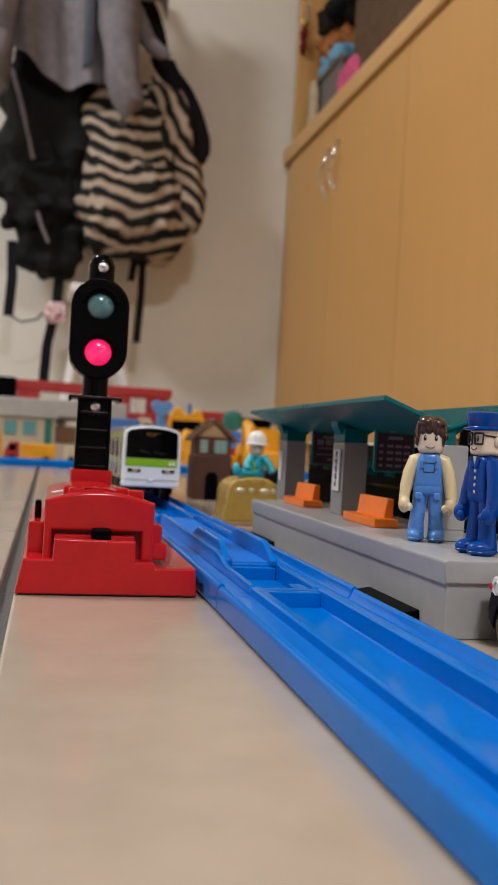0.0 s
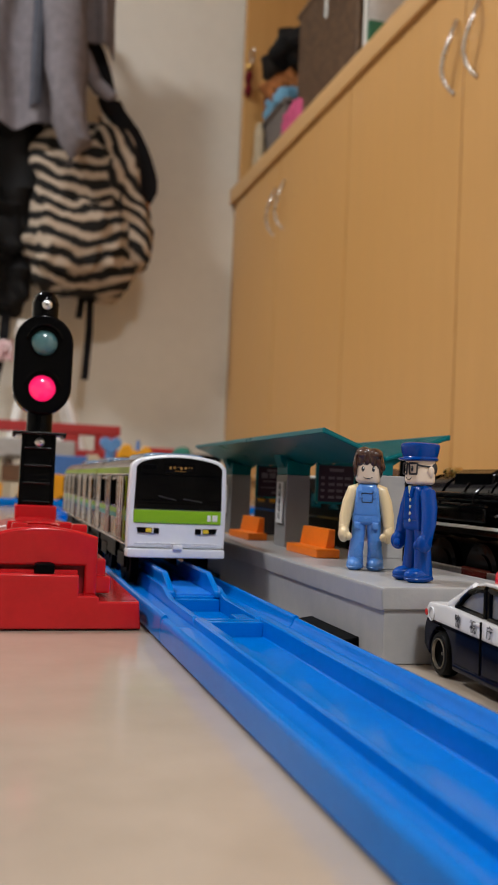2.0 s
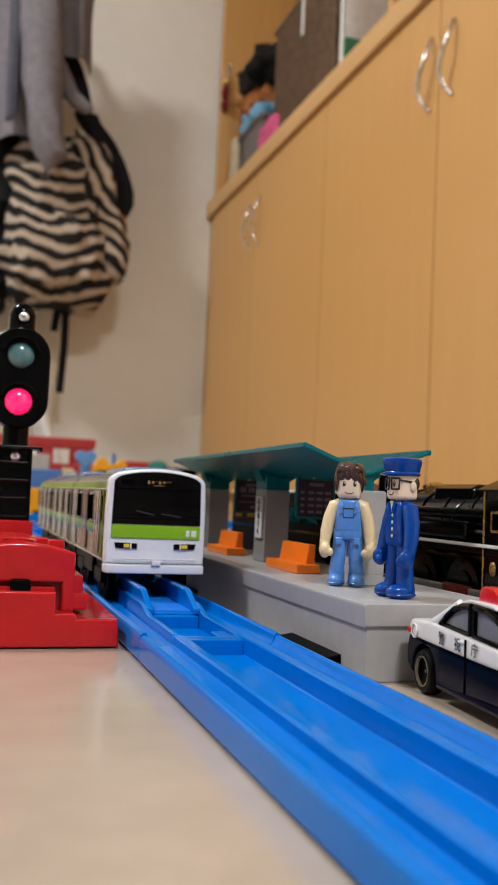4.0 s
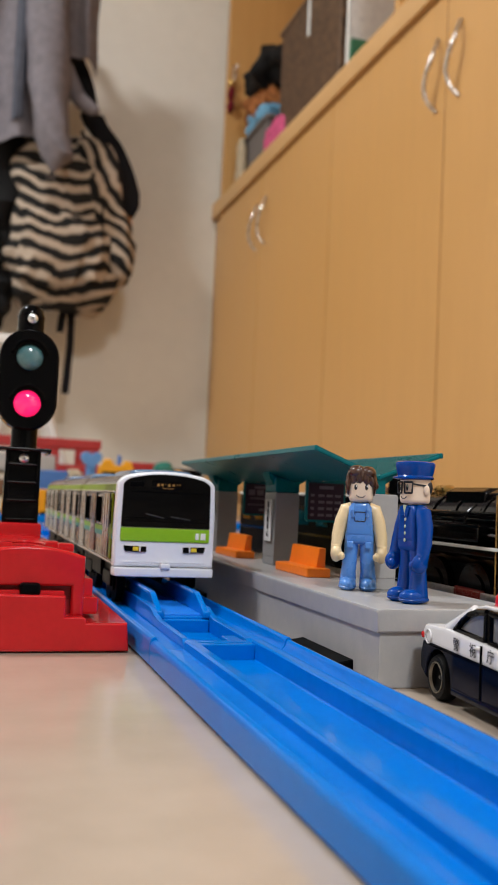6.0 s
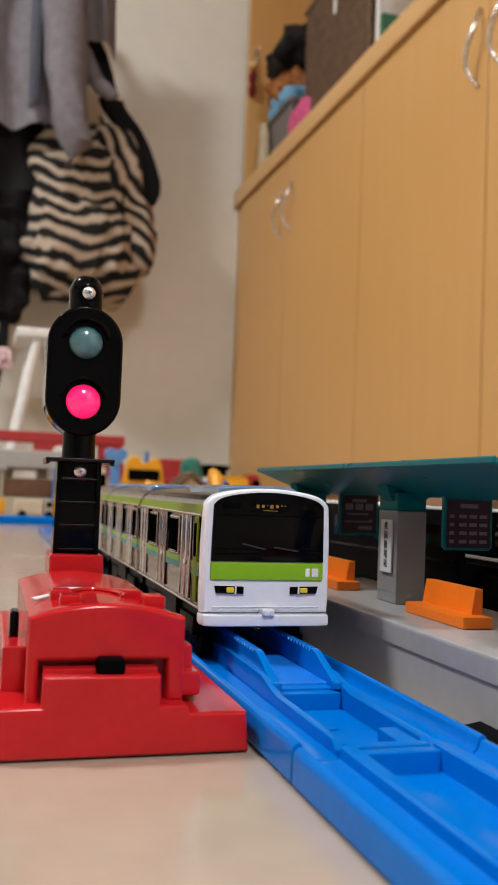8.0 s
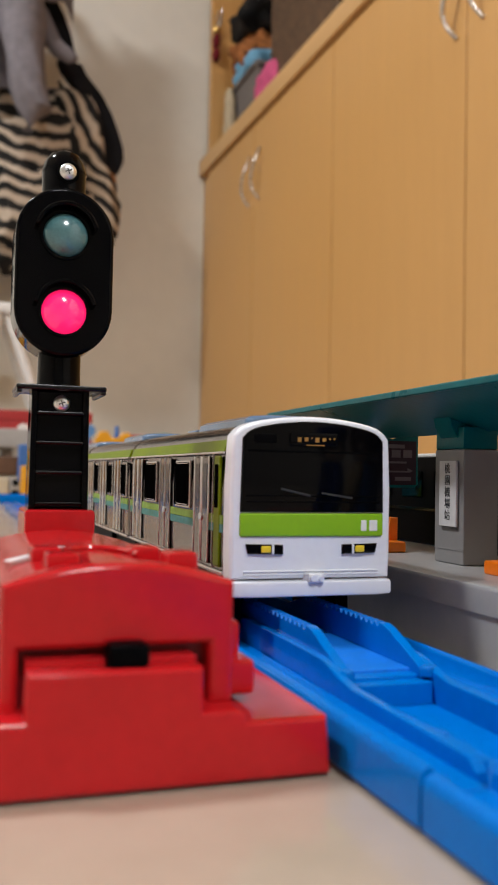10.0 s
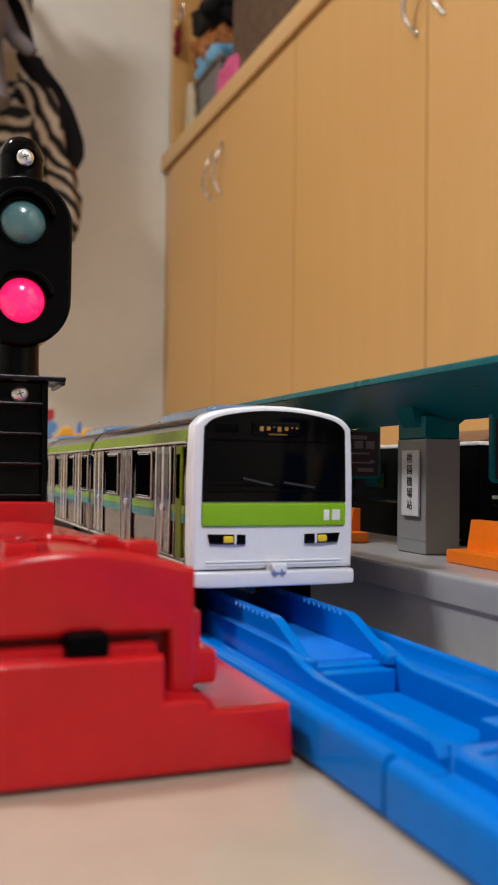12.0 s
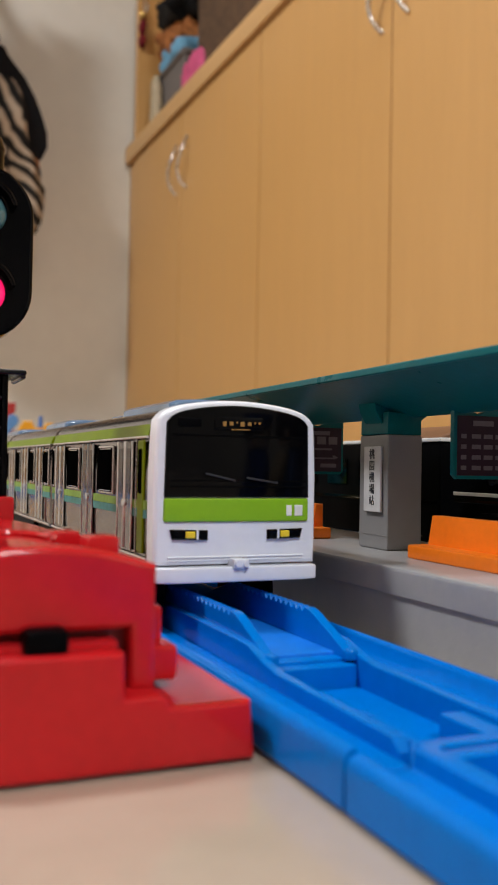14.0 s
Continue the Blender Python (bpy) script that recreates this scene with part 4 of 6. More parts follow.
def police_car():
    t = thing("toy_police_car", "black and white die-cast police car with a red light bar", "toy car", tf(0.0722, -0.0712, 0, 175.8))
    w = 0.0146
    low = [(-0.0370, 0.0060), (-0.0372, 0.0095), (-0.0360, 0.0128), (0.0345, 0.0118), (0.0372, 0.0085), (0.0365, 0.0045)]
    arch_f, arch_r = arc(0.0235, 0.0052, 0.0066, 0, 180, 8), arc(-0.0272, 0.0052, 0.0064, 0, 180, 8)
    bm = B()
    prism(bm, low + [(0.0303, 0.0035)] + arch_f + [(-0.0205, 0.0035)] + arch_r + [(-0.0340, 0.0040)], -w, w, "x", 0.0007)
    body = part("lower_body", bm, NAVY_BLACK, t, "glossy blue-black lower body")
    bm = B()
    prism(bm, [(-0.0364, 0.0122), (-0.0366, 0.0150), (-0.0352, 0.0166), (-0.0240, 0.0172), (0.0120, 0.0158), (0.0340, 0.0138), (0.0352, 0.0112)], -w + 0.0001, w - 0.0001, "x", 0.0010)
    part("upper_body", bm, CAR_WHITE, t, "white upper body and boot lid")
    bm = B()
    prism(bm, [(-0.0168, 0.0214), (-0.0135, 0.0233), (-0.0090, 0.0243), (0.0010, 0.0242), (0.0052, 0.0231), (0.0060, 0.0225), (0.0008, 0.0232), (-0.0090, 0.0233), (-0.0130, 0.0224), (-0.0160, 0.0208)], -0.0124, 0.0124, "x", 0.0004)
    for e in (-1, 1):
        rod(bm, (e * 0.0124, -0.0248, 0.0168), (e * 0.0117, -0.0145, 0.0226), 0.0017, 0.0011, 12)
        rod(bm, (e * 0.0124, 0.0150, 0.0154), (e * 0.0118, 0.0050, 0.0230), 0.0010, 0.0010, 12)
    cabin = part("cabin", bm, CAR_WHITE, t, "white roof and pillars")
    bm = B()
    box(bm, -0.0113, 0.0113, -0.0215, 0.0125, 0.0154, 0.0177, 0.0004)
    part("cabin_floor", bm, BLACK_MATT, cabin)
    for y in (-0.0150, 0.0010):
        for x in (-0.0056, 0.0056):
            bm = B()
            prism(bm, [(y - 0.0020, 0.0172), (y - 0.0034, 0.0214), (y - 0.0016, 0.0216), (y + 0.0004, 0.0186), (y + 0.0046, 0.0184), (y + 0.0046, 0.0172)], x - 0.0040, x + 0.0040, "x", 0.0004)
            part("car_seat", bm, BLACK_MATT, cabin)
    for pts in ([(-0.0250, 0.0170), (-0.0246, 0.0172), (-0.0158, 0.0216), (-0.0162, 0.0214)], [(0.0150, 0.0156), (0.0154, 0.0156), (0.0058, 0.0226), (0.0054, 0.0226)]):
        bm = B()
        prism(bm, pts, -0.0114, 0.0114, "x")
        part("screen", bm, CLEAR_WINDOW, cabin, "milky clear curved screen")
    for s in (-1, 1):
        for pts in ([(-0.0215, 0.0171), (-0.0180, 0.0196), (-0.0148, 0.0214), (-0.0110, 0.0225), (-0.0070, 0.0229), (-0.0070, 0.0166)], [(-0.0052, 0.0166), (-0.0052, 0.0229), (0.0000, 0.0227), (0.0044, 0.0216), (0.0090, 0.0192), (0.0130, 0.0160)]):
            bm = B()
            prism(bm, pts, s * 0.0125, s * 0.0128, "x")
            part("side_window", bm, CLEAR_WINDOW, cabin, "milky clear side window")
            bm = B()
            for a, b in zip(pts, pts[1:] + pts[:1]):
                rod(bm, (s * 0.0130, a[0], a[1]), (s * 0.0130, b[0], b[1]), 0.00075, seg=8)
            part("window_frame", bm, BLACK, cabin)
        for y in (-0.0080, 0.0105):
            bm = B()
            box(bm, s * w - 0.0003, s * w + 0.0003, y - 0.0016, y + 0.0016, 0.0148, 0.0156, 0.0003)
            part("door_handle", bm, CAR_WHITE, body)
        bm = B()
        tube(bm, [(s * (w + 0.0001), -0.0325 + 0.0016 * math.cos(a), 0.0140 + 0.0016 * math.sin(a)) for a in [2 * math.pi * k / 16 for k in range(17)]], 0.0002, 6)
        part("fuel_flap", bm, CAR_WHITE, body)
        for y in (-0.0062, 0.0140):
            bm = B()
            box(bm, s * (w + 0.0001) - 0.0002, s * (w + 0.0001) + 0.0002, y, y + 0.0003, 0.0045, 0.0160)
            part("door_gap", bm, BLACK_MATT, body)
        bm = B()
        box(bm, s * 0.0128, s * 0.0150, -0.0196, 0.0165, 0.0030, 0.0048, 0.0006)
        part("sill", bm, NAVY_BLACK, body)
        bm = B()
        box(bm, s * 0.0100, s * 0.0148, -0.0369, -0.0350, 0.0130, 0.0148, 0.0006)
        part("tail_light", bm, LIGHT_RED, body, "small red tail light")
        for y in (-0.0272, 0.0235):
            bm = B()
            lathe(bm, [(0.0034, -0.0022), (0.0046, -0.0020), (0.0052, -0.0012), (0.0053, 0.0012), (0.0047, 0.0022), (0.0038, 0.0023), (0.0034, 0.0010), (0.0004, 0.0008)], seg=28)
            bm.transform(pose(s * 0.0126, y, 0.0053, 0, 90 * s, 0))
            wheel = part("wheel", bm, RUBBER, t)
            bm = B()
            lathe(bm, [(0.0034, 0.0018), (0.0036, 0.0024), (0.0034, 0.0025), (0.0032, 0.0018)], seg=24, ring=True)
            rod(bm, (0, 0, 0.0006), (0, 0, 0.0014), 0.0004, seg=12)
            bm.transform(pose(s * 0.0126, y, 0.0053, 0, 90 * s, 0))
            part("rim", bm, STEEL_DULL, wheel, "thin worn silver rim ring")
    for k, ch in enumerate("警視庁"):
        lettering("lettering", ch, 0.0031, pose(w + 0.0002, -0.0176 + 0.0079 * k, 0.0142, 90, 0, 90), INK, body)
    for k, ch in enumerate("警視庁"):
        lettering("lettering", ch, 0.0031, pose(-w - 0.0002, 0.0 - 0.0068 * k, 0.0142, 90, 0, -90), INK, body)
    bm = B()
    prism(bm, [(-0.0080, 0.0236), (-0.0078, 0.0265), (-0.0060, 0.0275), (-0.0012, 0.0275), (0.0006, 0.0262), (0.0008, 0.0236)], -0.0110, 0.0110, "x", 0.0006)
    part("light_bar", bm, LIGHT_RED, t, "red roof light bar")
    bm = B()
    box(bm, -0.0125, 0.0125, -0.0378, -0.0350, 0.0050, 0.0085, 0.0008)
    part("rear_bumper", bm, NAVY_BLACK, t)
    bm = B()
    rod(bm, (-0.0115, -0.0272, 0.0057), (0.0115, -0.0272, 0.0057), 0.0012, seg=10)
    rod(bm, (-0.0115, 0.0235, 0.0057), (0.0115, 0.0235, 0.0057), 0.0012, seg=10)
    part("axle", bm, BLACK_MATT, t)


police_car()


def steam_engine():
    t = thing("toy_steam_engine", "black toy steam engine with brass fittings and pale running board", "toy train", tf(0.1260, 0.0))
    bm = B()
    box(bm, -0.0150, 0.0150, -0.070, 0.124, 0.0090, 0.0270, 0.0010)
    part("frame", bm, BLACK_MATT, t)
    bm = B()
    box(bm, -0.0190, 0.0190, -0.030, 0.128, 0.0300, 0.0322, 0.0004)
    board = part("running_board", bm, ENGINE_BLACK, t)
    for s in (-1, 1):
        bm = B()
        box(bm, s * 0.0189, s * 0.0194, -0.072, 0.128, 0.0322, 0.0332, 0.0001, 1)
        part("pale_stripe", bm, WHITE_PRINT, board)
    bm = B()
    lathe(bm, [(0.0105, 0.004), (0.0117, 0.006), (0.0112, 0.104), (0.0118, 0.106), (0.0118, 0.122), (0.0104, 0.125), (0.0012, 0.127)], seg=32)
    bm.transform(pose(0, 0, 0.0390, -90, 0, 0))
    boiler = part("boiler", bm, ENGINE_BLACK, t)
    for v in (0.014, 0.030, 0.048, 0.064, 0.080, 0.096):
        bm = B()
        lathe(bm, [(0.0114, -0.0006), (0.0120, -0.0006), (0.0120, 0.0006), (0.0114, 0.0006)], seg=32, ring=True)
        bm.transform(pose(0, v, 0.0390, -90, 0, 0))
        part("boiler_band", bm, ENGINE_BLACK, boiler)
    for s in (-1, 1):
        for z, y0, y1, m in ((0.0435, 0.010, 0.100, ENGINE_BLACK), (0.0412, 0.014, 0.110, ENGINE_BLACK), (0.0388, 0.010, 0.090, ENGINE_BLACK), (0.0366, 0.010, 0.080, CHROME_SOFT), (0.0348, 0.015, 0.115, ENGINE_BLACK)):
            bm = B()
            rod(bm, (s * 0.0128, y0, z), (s * 0.0128, y1, z), 0.0006, seg=8)
            part("pipe", bm, m, boiler)
        bm = B()
        box(bm, s * 0.0118, s * 0.0170, 0.022, 0.056, 0.0335, 0.0400, 0.0016)
        part("air_tank", bm, ENGINE_BLACK, t)
        bm = B()
        tube(bm, [(s * 0.0105, 0.034, 0.0465), (s * 0.0140, 0.034, 0.0435), (s * 0.0150, 0.034, 0.0400), (s * 0.0150, 0.034, 0.0330)], 0.0005, 8)
        part("steam_pipe", bm, ENGINE_BLACK, t)
        bm = B()
        box(bm, s * 0.0178, s * 0.0192, 0.0150, 0.0330, 0.0140, 0.0196, 0.0010)
        part("brake_gear", bm, WHEEL_RED, t, "dark red brake gear")
        for v, z in ((0.066, 0.0345), (0.074, 0.0340), (0.088, 0.0345)):
            bm = B()
            rod(bm, (s * 0.0150, v - 0.003, z), (s * 0.0150, v + 0.003, z), 0.0020, seg=14)
            part("pump", bm, ENGINE_BLACK, t)
        for v in (-0.004, 0.022, 0.048, 0.074):
            bm = B()
            rod(bm, (s * 0.0150, v, 0.0180), (s * 0.0178, v, 0.0180), 0.0100, seg=28)
            wh = part("driving_wheel", bm, ENGINE_BLACK, t)
            bm = B()
            rod(bm, (s * 0.0178, v, 0.0180), (s * 0.0184, v, 0.0180), 0.0062, seg=20)
            part("wheel_centre", bm, ENGINE_BLACK, wh)
        bm = B()
        box(bm, s * 0.0182, s * 0.0192, -0.006, 0.060, 0.0166, 0.0190, 0.0004)
        part("coupling_rod", bm, CHROME, t)
        for v in (0.098, 0.112):
            bm = B()
            rod(bm, (s * 0.0150, v, 0.0138), (s * 0.0174, v, 0.0138), 0.0060, seg=20)
            part("leading_wheel", bm, ENGINE_BLACK, t)
    for v, r in ((0.0715, 0.0020), (0.0770, 0.0020)):
        bm = B()
        lathe(bm, [(0.0022, 0.0480), (0.0022, 0.0510), (0.0030, 0.0514), (0.0030, 0.0524), (0.0020, 0.0532), (0.0004, 0.0536)], (0, v, 0), 20)
        part("safety_valve", bm, BRASS, t, "turned brass safety valve")
    bm = B()
    prism(bm, [(-0.0085, 0.0445), (-0.0080, 0.0508), (-0.0050, 0.0524), (0.0050, 0.0524), (0.0080, 0.0508), (0.0085, 0.0445)], 0.0330, 0.0600, "y", 0.0018, 0, 3)
    part("steam_dome", bm, ENGINE_BLACK, t)
    bm = B()
    lathe(bm, [(0.0042, 0.0490), (0.0038, 0.0560), (0.0046, 0.0575), (0.0046, 0.0587), (0.0034, 0.0587)], (0, 0.1140, 0), 24)
    part("chimney", bm, ENGINE_BLACK, t)
    bm = B()
    lathe(bm, [(0.0030, 0.0), (0.0034, 0.001), (0.0034, 0.005), (0.0028, 0.005)], seg=20)
    bm.transform(pose(0, 0.1265, 0.0455, -90, 0, 0))
    part("head_lamp", bm, BRASS, t)
    # cab
    bm = B()
    box(bm, -0.0187, 0.0187, -0.0290, 0.0085, 0.0170, 0.0500, 0.0006)
    cab = part("cab", bm, ENGINE_BLACK, t)
    bm = B()
    prism(bm, [(-0.0200, 0.0494)] + [(-0.0200 + 0.04 * k / 10, 0.0500 + 0.006 * math.sin(math.pi * k / 10)) for k in range(11)] + [(0.0200, 0.0494)], -0.0320, 0.0110, "y", 0.0003, seg=1)
    part("cab_roof", bm, ENGINE_BLACK, t)
    for s in (-1, 1):
        for y0, y1 in ((-0.0200, -0.0100), (-0.0065, 0.0045)):
            bm = B()
            box(bm, s * 0.0184, s * 0.0190, y0, y1, 0.0370, 0.0435, 0.0006)
            fr = part("cab_window", bm, BRASS, cab, "brass-rimmed cab window")
            bm = B()
            box(bm, s * 0.0187, s * 0.0192, y0 + 0.0008, y1 - 0.0008, 0.0377, 0.0428, 0.0003, 1)
            part("pane", bm, WINDOW_DARK, fr)
        bm = B()
        ball(bm, (s * 0.0188, 0.0030, 0.0260), (0.0007, 0.0017, 0.0022), 16, 10)
        part("number_badge", bm, BRASS, cab)
        for y in (0.0083,):
            bm = B()
            rod(bm, (s * 0.0189, y, 0.0180), (s * 0.0189, y, 0.0495), 0.0003, seg=8)
            part("cab_edge", bm, BRASS, cab)
    for a, b in ((-0.090, 0.125), (0.1252, 0.340)):
        track_piece("straight_track", a, b, "straight blue toy track under the steam engine", 0.0072, tf(0.1260 - TRACK_W / 2, 0))


WHEEL_RED = material("dark_red_wheel", (0.20, 0.012, 0.01), 0.4)
steam_engine()


def coach():
    t = thing("toy_coach", "black toy coach with a pale roof line and brown roof", "toy train", tf(0.1260, 0.1360))
    bm = B()
    box(bm, -0.0180, 0.0180, 0.0, 0.150, 0.0170, 0.0480, 0.0010)
    body = part("body", bm, BLACK_MATT, t)
    bm = B()
    box(bm, -0.0185, 0.0185, -0.0005, 0.1505, 0.0480, 0.0492, 0.0003)
    part("roof_line", bm, WHITE_PRINT, t)
    bm = B()
    prism(bm, [(-0.0175, 0.0492)] + [(-0.0175 + 0.035 * k / 10, 0.0494 + 0.0045 * math.sin(math.pi * k / 10)) for k in range(11)] + [(0.0175, 0.0492)], 0.001, 0.040, "y", 0.0003, seg=1)
    part("coal_load", bm, ROOF_BROWN, t, "rough brown load under the roof edge")
    for s in (-1, 1):
        for k in range(6):
            bm = B()
            y = 0.010 + 0.0235 * k
            box(bm, s * 0.0179, s * 0.0184, y, y + 0.0150, 0.0335, 0.0430, 0.0004, 1)
            part("window", bm, WINDSCREEN, body)
        bm = B()
        box(bm, s * 0.0178, s * 0.0185, 0.002, 0.148, 0.0290, 0.0300)
        part("trim_line", bm, BLACK, body)
        for y in (0.022, 0.042, 0.108, 0.128):
            bm = B()
            rod(bm, (s * 0.0110, y, 0.0115), (s * 0.0142, y, 0.0115), 0.0063, seg=22)
            part("wheel", bm, BLACK_MATT, t)
    bm = B()
    box(bm, -0.0145, 0.0145, 0.004, 0.146, 0.0130, 0.0172)
    part("chassis", bm, BLACK_MATT, t)


coach()


def dome():
    t = thing("gold_dome_toy", "ochre gold plastic domed toy block on a pale plate", "toy", tf(0.0680, 0.2560))
    bm = B()
    out = [(-0.0172, 0.0020)]
    for k in range(15):
        a = math.pi * (1 - k / 14)
        out.append((0.0150 * math.copysign(abs(math.cos(a)) ** 0.75, math.cos(a)), 0.0130 + 0.0140 * abs(math.sin(a)) ** 0.6))
    out.append((0.0172, 0.0020))
    prism(bm, out, 0.0, 0.0300, "y", 0.0012, 0, 3)
    part("dome", bm, GOLD, t)
    bm = B()
    box(bm, -0.0182, 0.0182, -0.0010, 0.0310, 0.0, 0.0022, 0.0005)
    part("plate", bm, TAN, t)
    # pale oval patches in a row across the front
    for x, w in ((-0.0075, 0.003), (-0.001, 0.0016), (0.0065, 0.0035), (0.0115, 0.0014)):
        bm = B()
        ball(bm, (x, 0.0002, 0.0195), (w, 0.0009, 0.0016), 12, 8)
        part("pale_patch", bm, GOLD_PALE, t, "small pale silvery patch")
    # seated workman figure
    bm = B()
    z = 0.0270
    tube(bm, [(0.003, 0.012, z + 0.002), (-0.003, 0.008, z + 0.002), (-0.009, 0.003, z + 0.002)], 0.0025, 12, 2)
    ball(bm, (-0.0110, 0.002, z + 0.0040), (0.0022, 0.0028, 0.0038), 12, 8, 2)
    tube(bm, [(0.003, 0.013, z), (0.0032, 0.013, z + 0.006), (0.0030, 0.013, z + 0.012)], [0.0052, 0.0048, 0.0036], 14, 2)
    tube(bm, [(0.0062, 0.012, z + 0.0115), (0.0095, 0.010, z + 0.0075), (0.0115, 0.008, z + 0.0030)], 0.0024, 12, 2)
    tube(bm, [(-0.001, 0.010, z + 0.0115), (-0.0035, 0.008, z + 0.0075), (-0.0040, 0.006, z + 0.0040)], 0.0022, 12, 2)
    ball(bm, (0.0025, 0.0125, z + 0.0165), (0.0043, 0.0042, 0.0050), 18, 12, 0)
    lathe(bm, [(0.0068, 0.0), (0.0068, 0.0008), (0.0056, 0.0012), (0.0054, 0.0040), (0.0042, 0.0066), (0.0020, 0.0080), (0.0004, 0.0082)], (0.0025, 0.0128, z + 0.0182), 22, 1)
    rod(bm, (-0.001, 0.0080, z + 0.0105), (0.0015, 0.0085, z + 0.0020), 0.0007, seg=8, mi=3)
    solo("toy_figure", bm, [SKIN, HELMET, TURQ, LIME], "seated toy workman in turquoise with a white helmet", "toy figure", tf(0.0690, 0.2560))


dome()


def timber_house():
    t = thing("toy_house", "small dark brown timbered toy house with a tan gable", "toy house", pose(0.165, 0.735, 0, 0, 0, -4))
    bm = B()
    box(bm, -0.0155, 0.0155, 0.0, 0.035, 0.0, 0.0350, 0.0008)
    base = part("base", bm, BROWN, t)
    bm = B()
    prism(bm, [(-0.0050, 0.0), (-0.0050, 0.018), (-0.0030, 0.022), (0.0030, 0.022), (0.0050, 0.018), (0.0050, 0.0)], -0.0006, 0.001, "y", 0.0002, seg=1)
    part("archway", bm, BLACK_MATT, base)
    bm = B()
    box(bm, -0.0142, 0.0142, 0.0010, 0.033, 0.0350, 0.0500, 0.0004)
    wall = part("wall", bm, BROWN, t)
    for x in (-0.0085, 0.0030):
        w = 0.0042 if x < 0 else 0.0080
        bm = B()
        box(bm, x - 0.0018, x + w, 0.0003, 0.0012, 0.0372, 0.0472)
        win = part("window", bm, STRIPE, wall, "pale lattice window")
        bm = B()
        for k in range(3):
            box(bm, x - 0.0018 + (w + 0.0018) * k / 3 + 0.0004, x - 0.0018 + (w + 0.0018) * (k + 1) / 3 - 0.0004, -0.0001, 0.0005, 0.0378, 0.0418)
            box(bm, x - 0.0018 + (w + 0.0018) * k / 3 + 0.0004, x - 0.0018 + (w + 0.0018) * (k + 1) / 3 - 0.0004, -0.0001, 0.0005, 0.0424, 0.0466)
        part("pane", bm, TEAL_WIN, win)
    bm = B()
    prism(bm, [(-0.0120, 0.0500), (0.0, 0.0625), (0.0120, 0.0500)], 0.0008, 0.033, "y", 0.0002, seg=1)
    part("gable", bm, TAN, t)
    for s in (-1, 1):
        bm = B()
        prism(bm, [(0, 0.0620), (0, 0.0645), (s * 0.0185, 0.0485), (s * 0.0175, 0.0462)], -0.002, 0.037, "y", 0.0003, seg=1)
        roof = part("roof_slope", bm, ROOF_BROWN, t)
        for k in range(5):
            bm = B()
            x, z = s * (0.0030 + 0.0032 * k), 0.0628 - 0.0028 * k
            box(bm, x - 0.0014, x + 0.0014, -0.0022, 0.0372, z - 0.0008, z + 0.0004, 0.0003, 1)
            part("roof_course", bm, ROOF_BROWN, roof)


timber_house()


# ---- clothes and bags on the wall ----
def fabric(name, colour, rough=0.85, vary=0.12, scale=40):
    return material(name, colour, rough, 0, vary, scale, 0.5, 900, spec=0.2)


GREY_CLOTH = fabric("grey_jersey_fabric", (0.200, 0.182, 0.198))
PINK_PRINT = material("pink_and_white_print", (0.62, 0.12, 0.18), 0.6, 0, 0.1, 26, tint=(0.80, 0.70, 0.66))
BLACK_CLOTH = fabric("black_nylon_fabric", (0.0045, 0.004, 0.004), 0.7, 0.3)
STRAP = fabric("black_webbing", (0.004, 0.004, 0.006), 0.75, 0.12)
PINK = fabric("pink_fabric", (0.62, 0.10, 0.22))
BLUE_CLOTH = fabric("pale_blue_fabric", (0.16, 0.36, 0.52))
RED_CLOTH = fabric("dark_red_fabric", (0.16, 0.012, 0.016))
ORANGE_CLOTH = fabric("orange_brown_fabric", (0.36, 0.13, 0.04), 0.8, 0.4, 60)
WICKER = material("dark_brown_wicker", (0.15, 0.088, 0.05), 0.6, 0, 0.3, 60, 0.8, 160)
GREY_BOX = material("grey_storage_felt", (0.17, 0.145, 0.13), 0.8, 0, 0.1, 60)
BONE = fabric("cream_toy_fabric", (0.52, 0.42, 0.28))


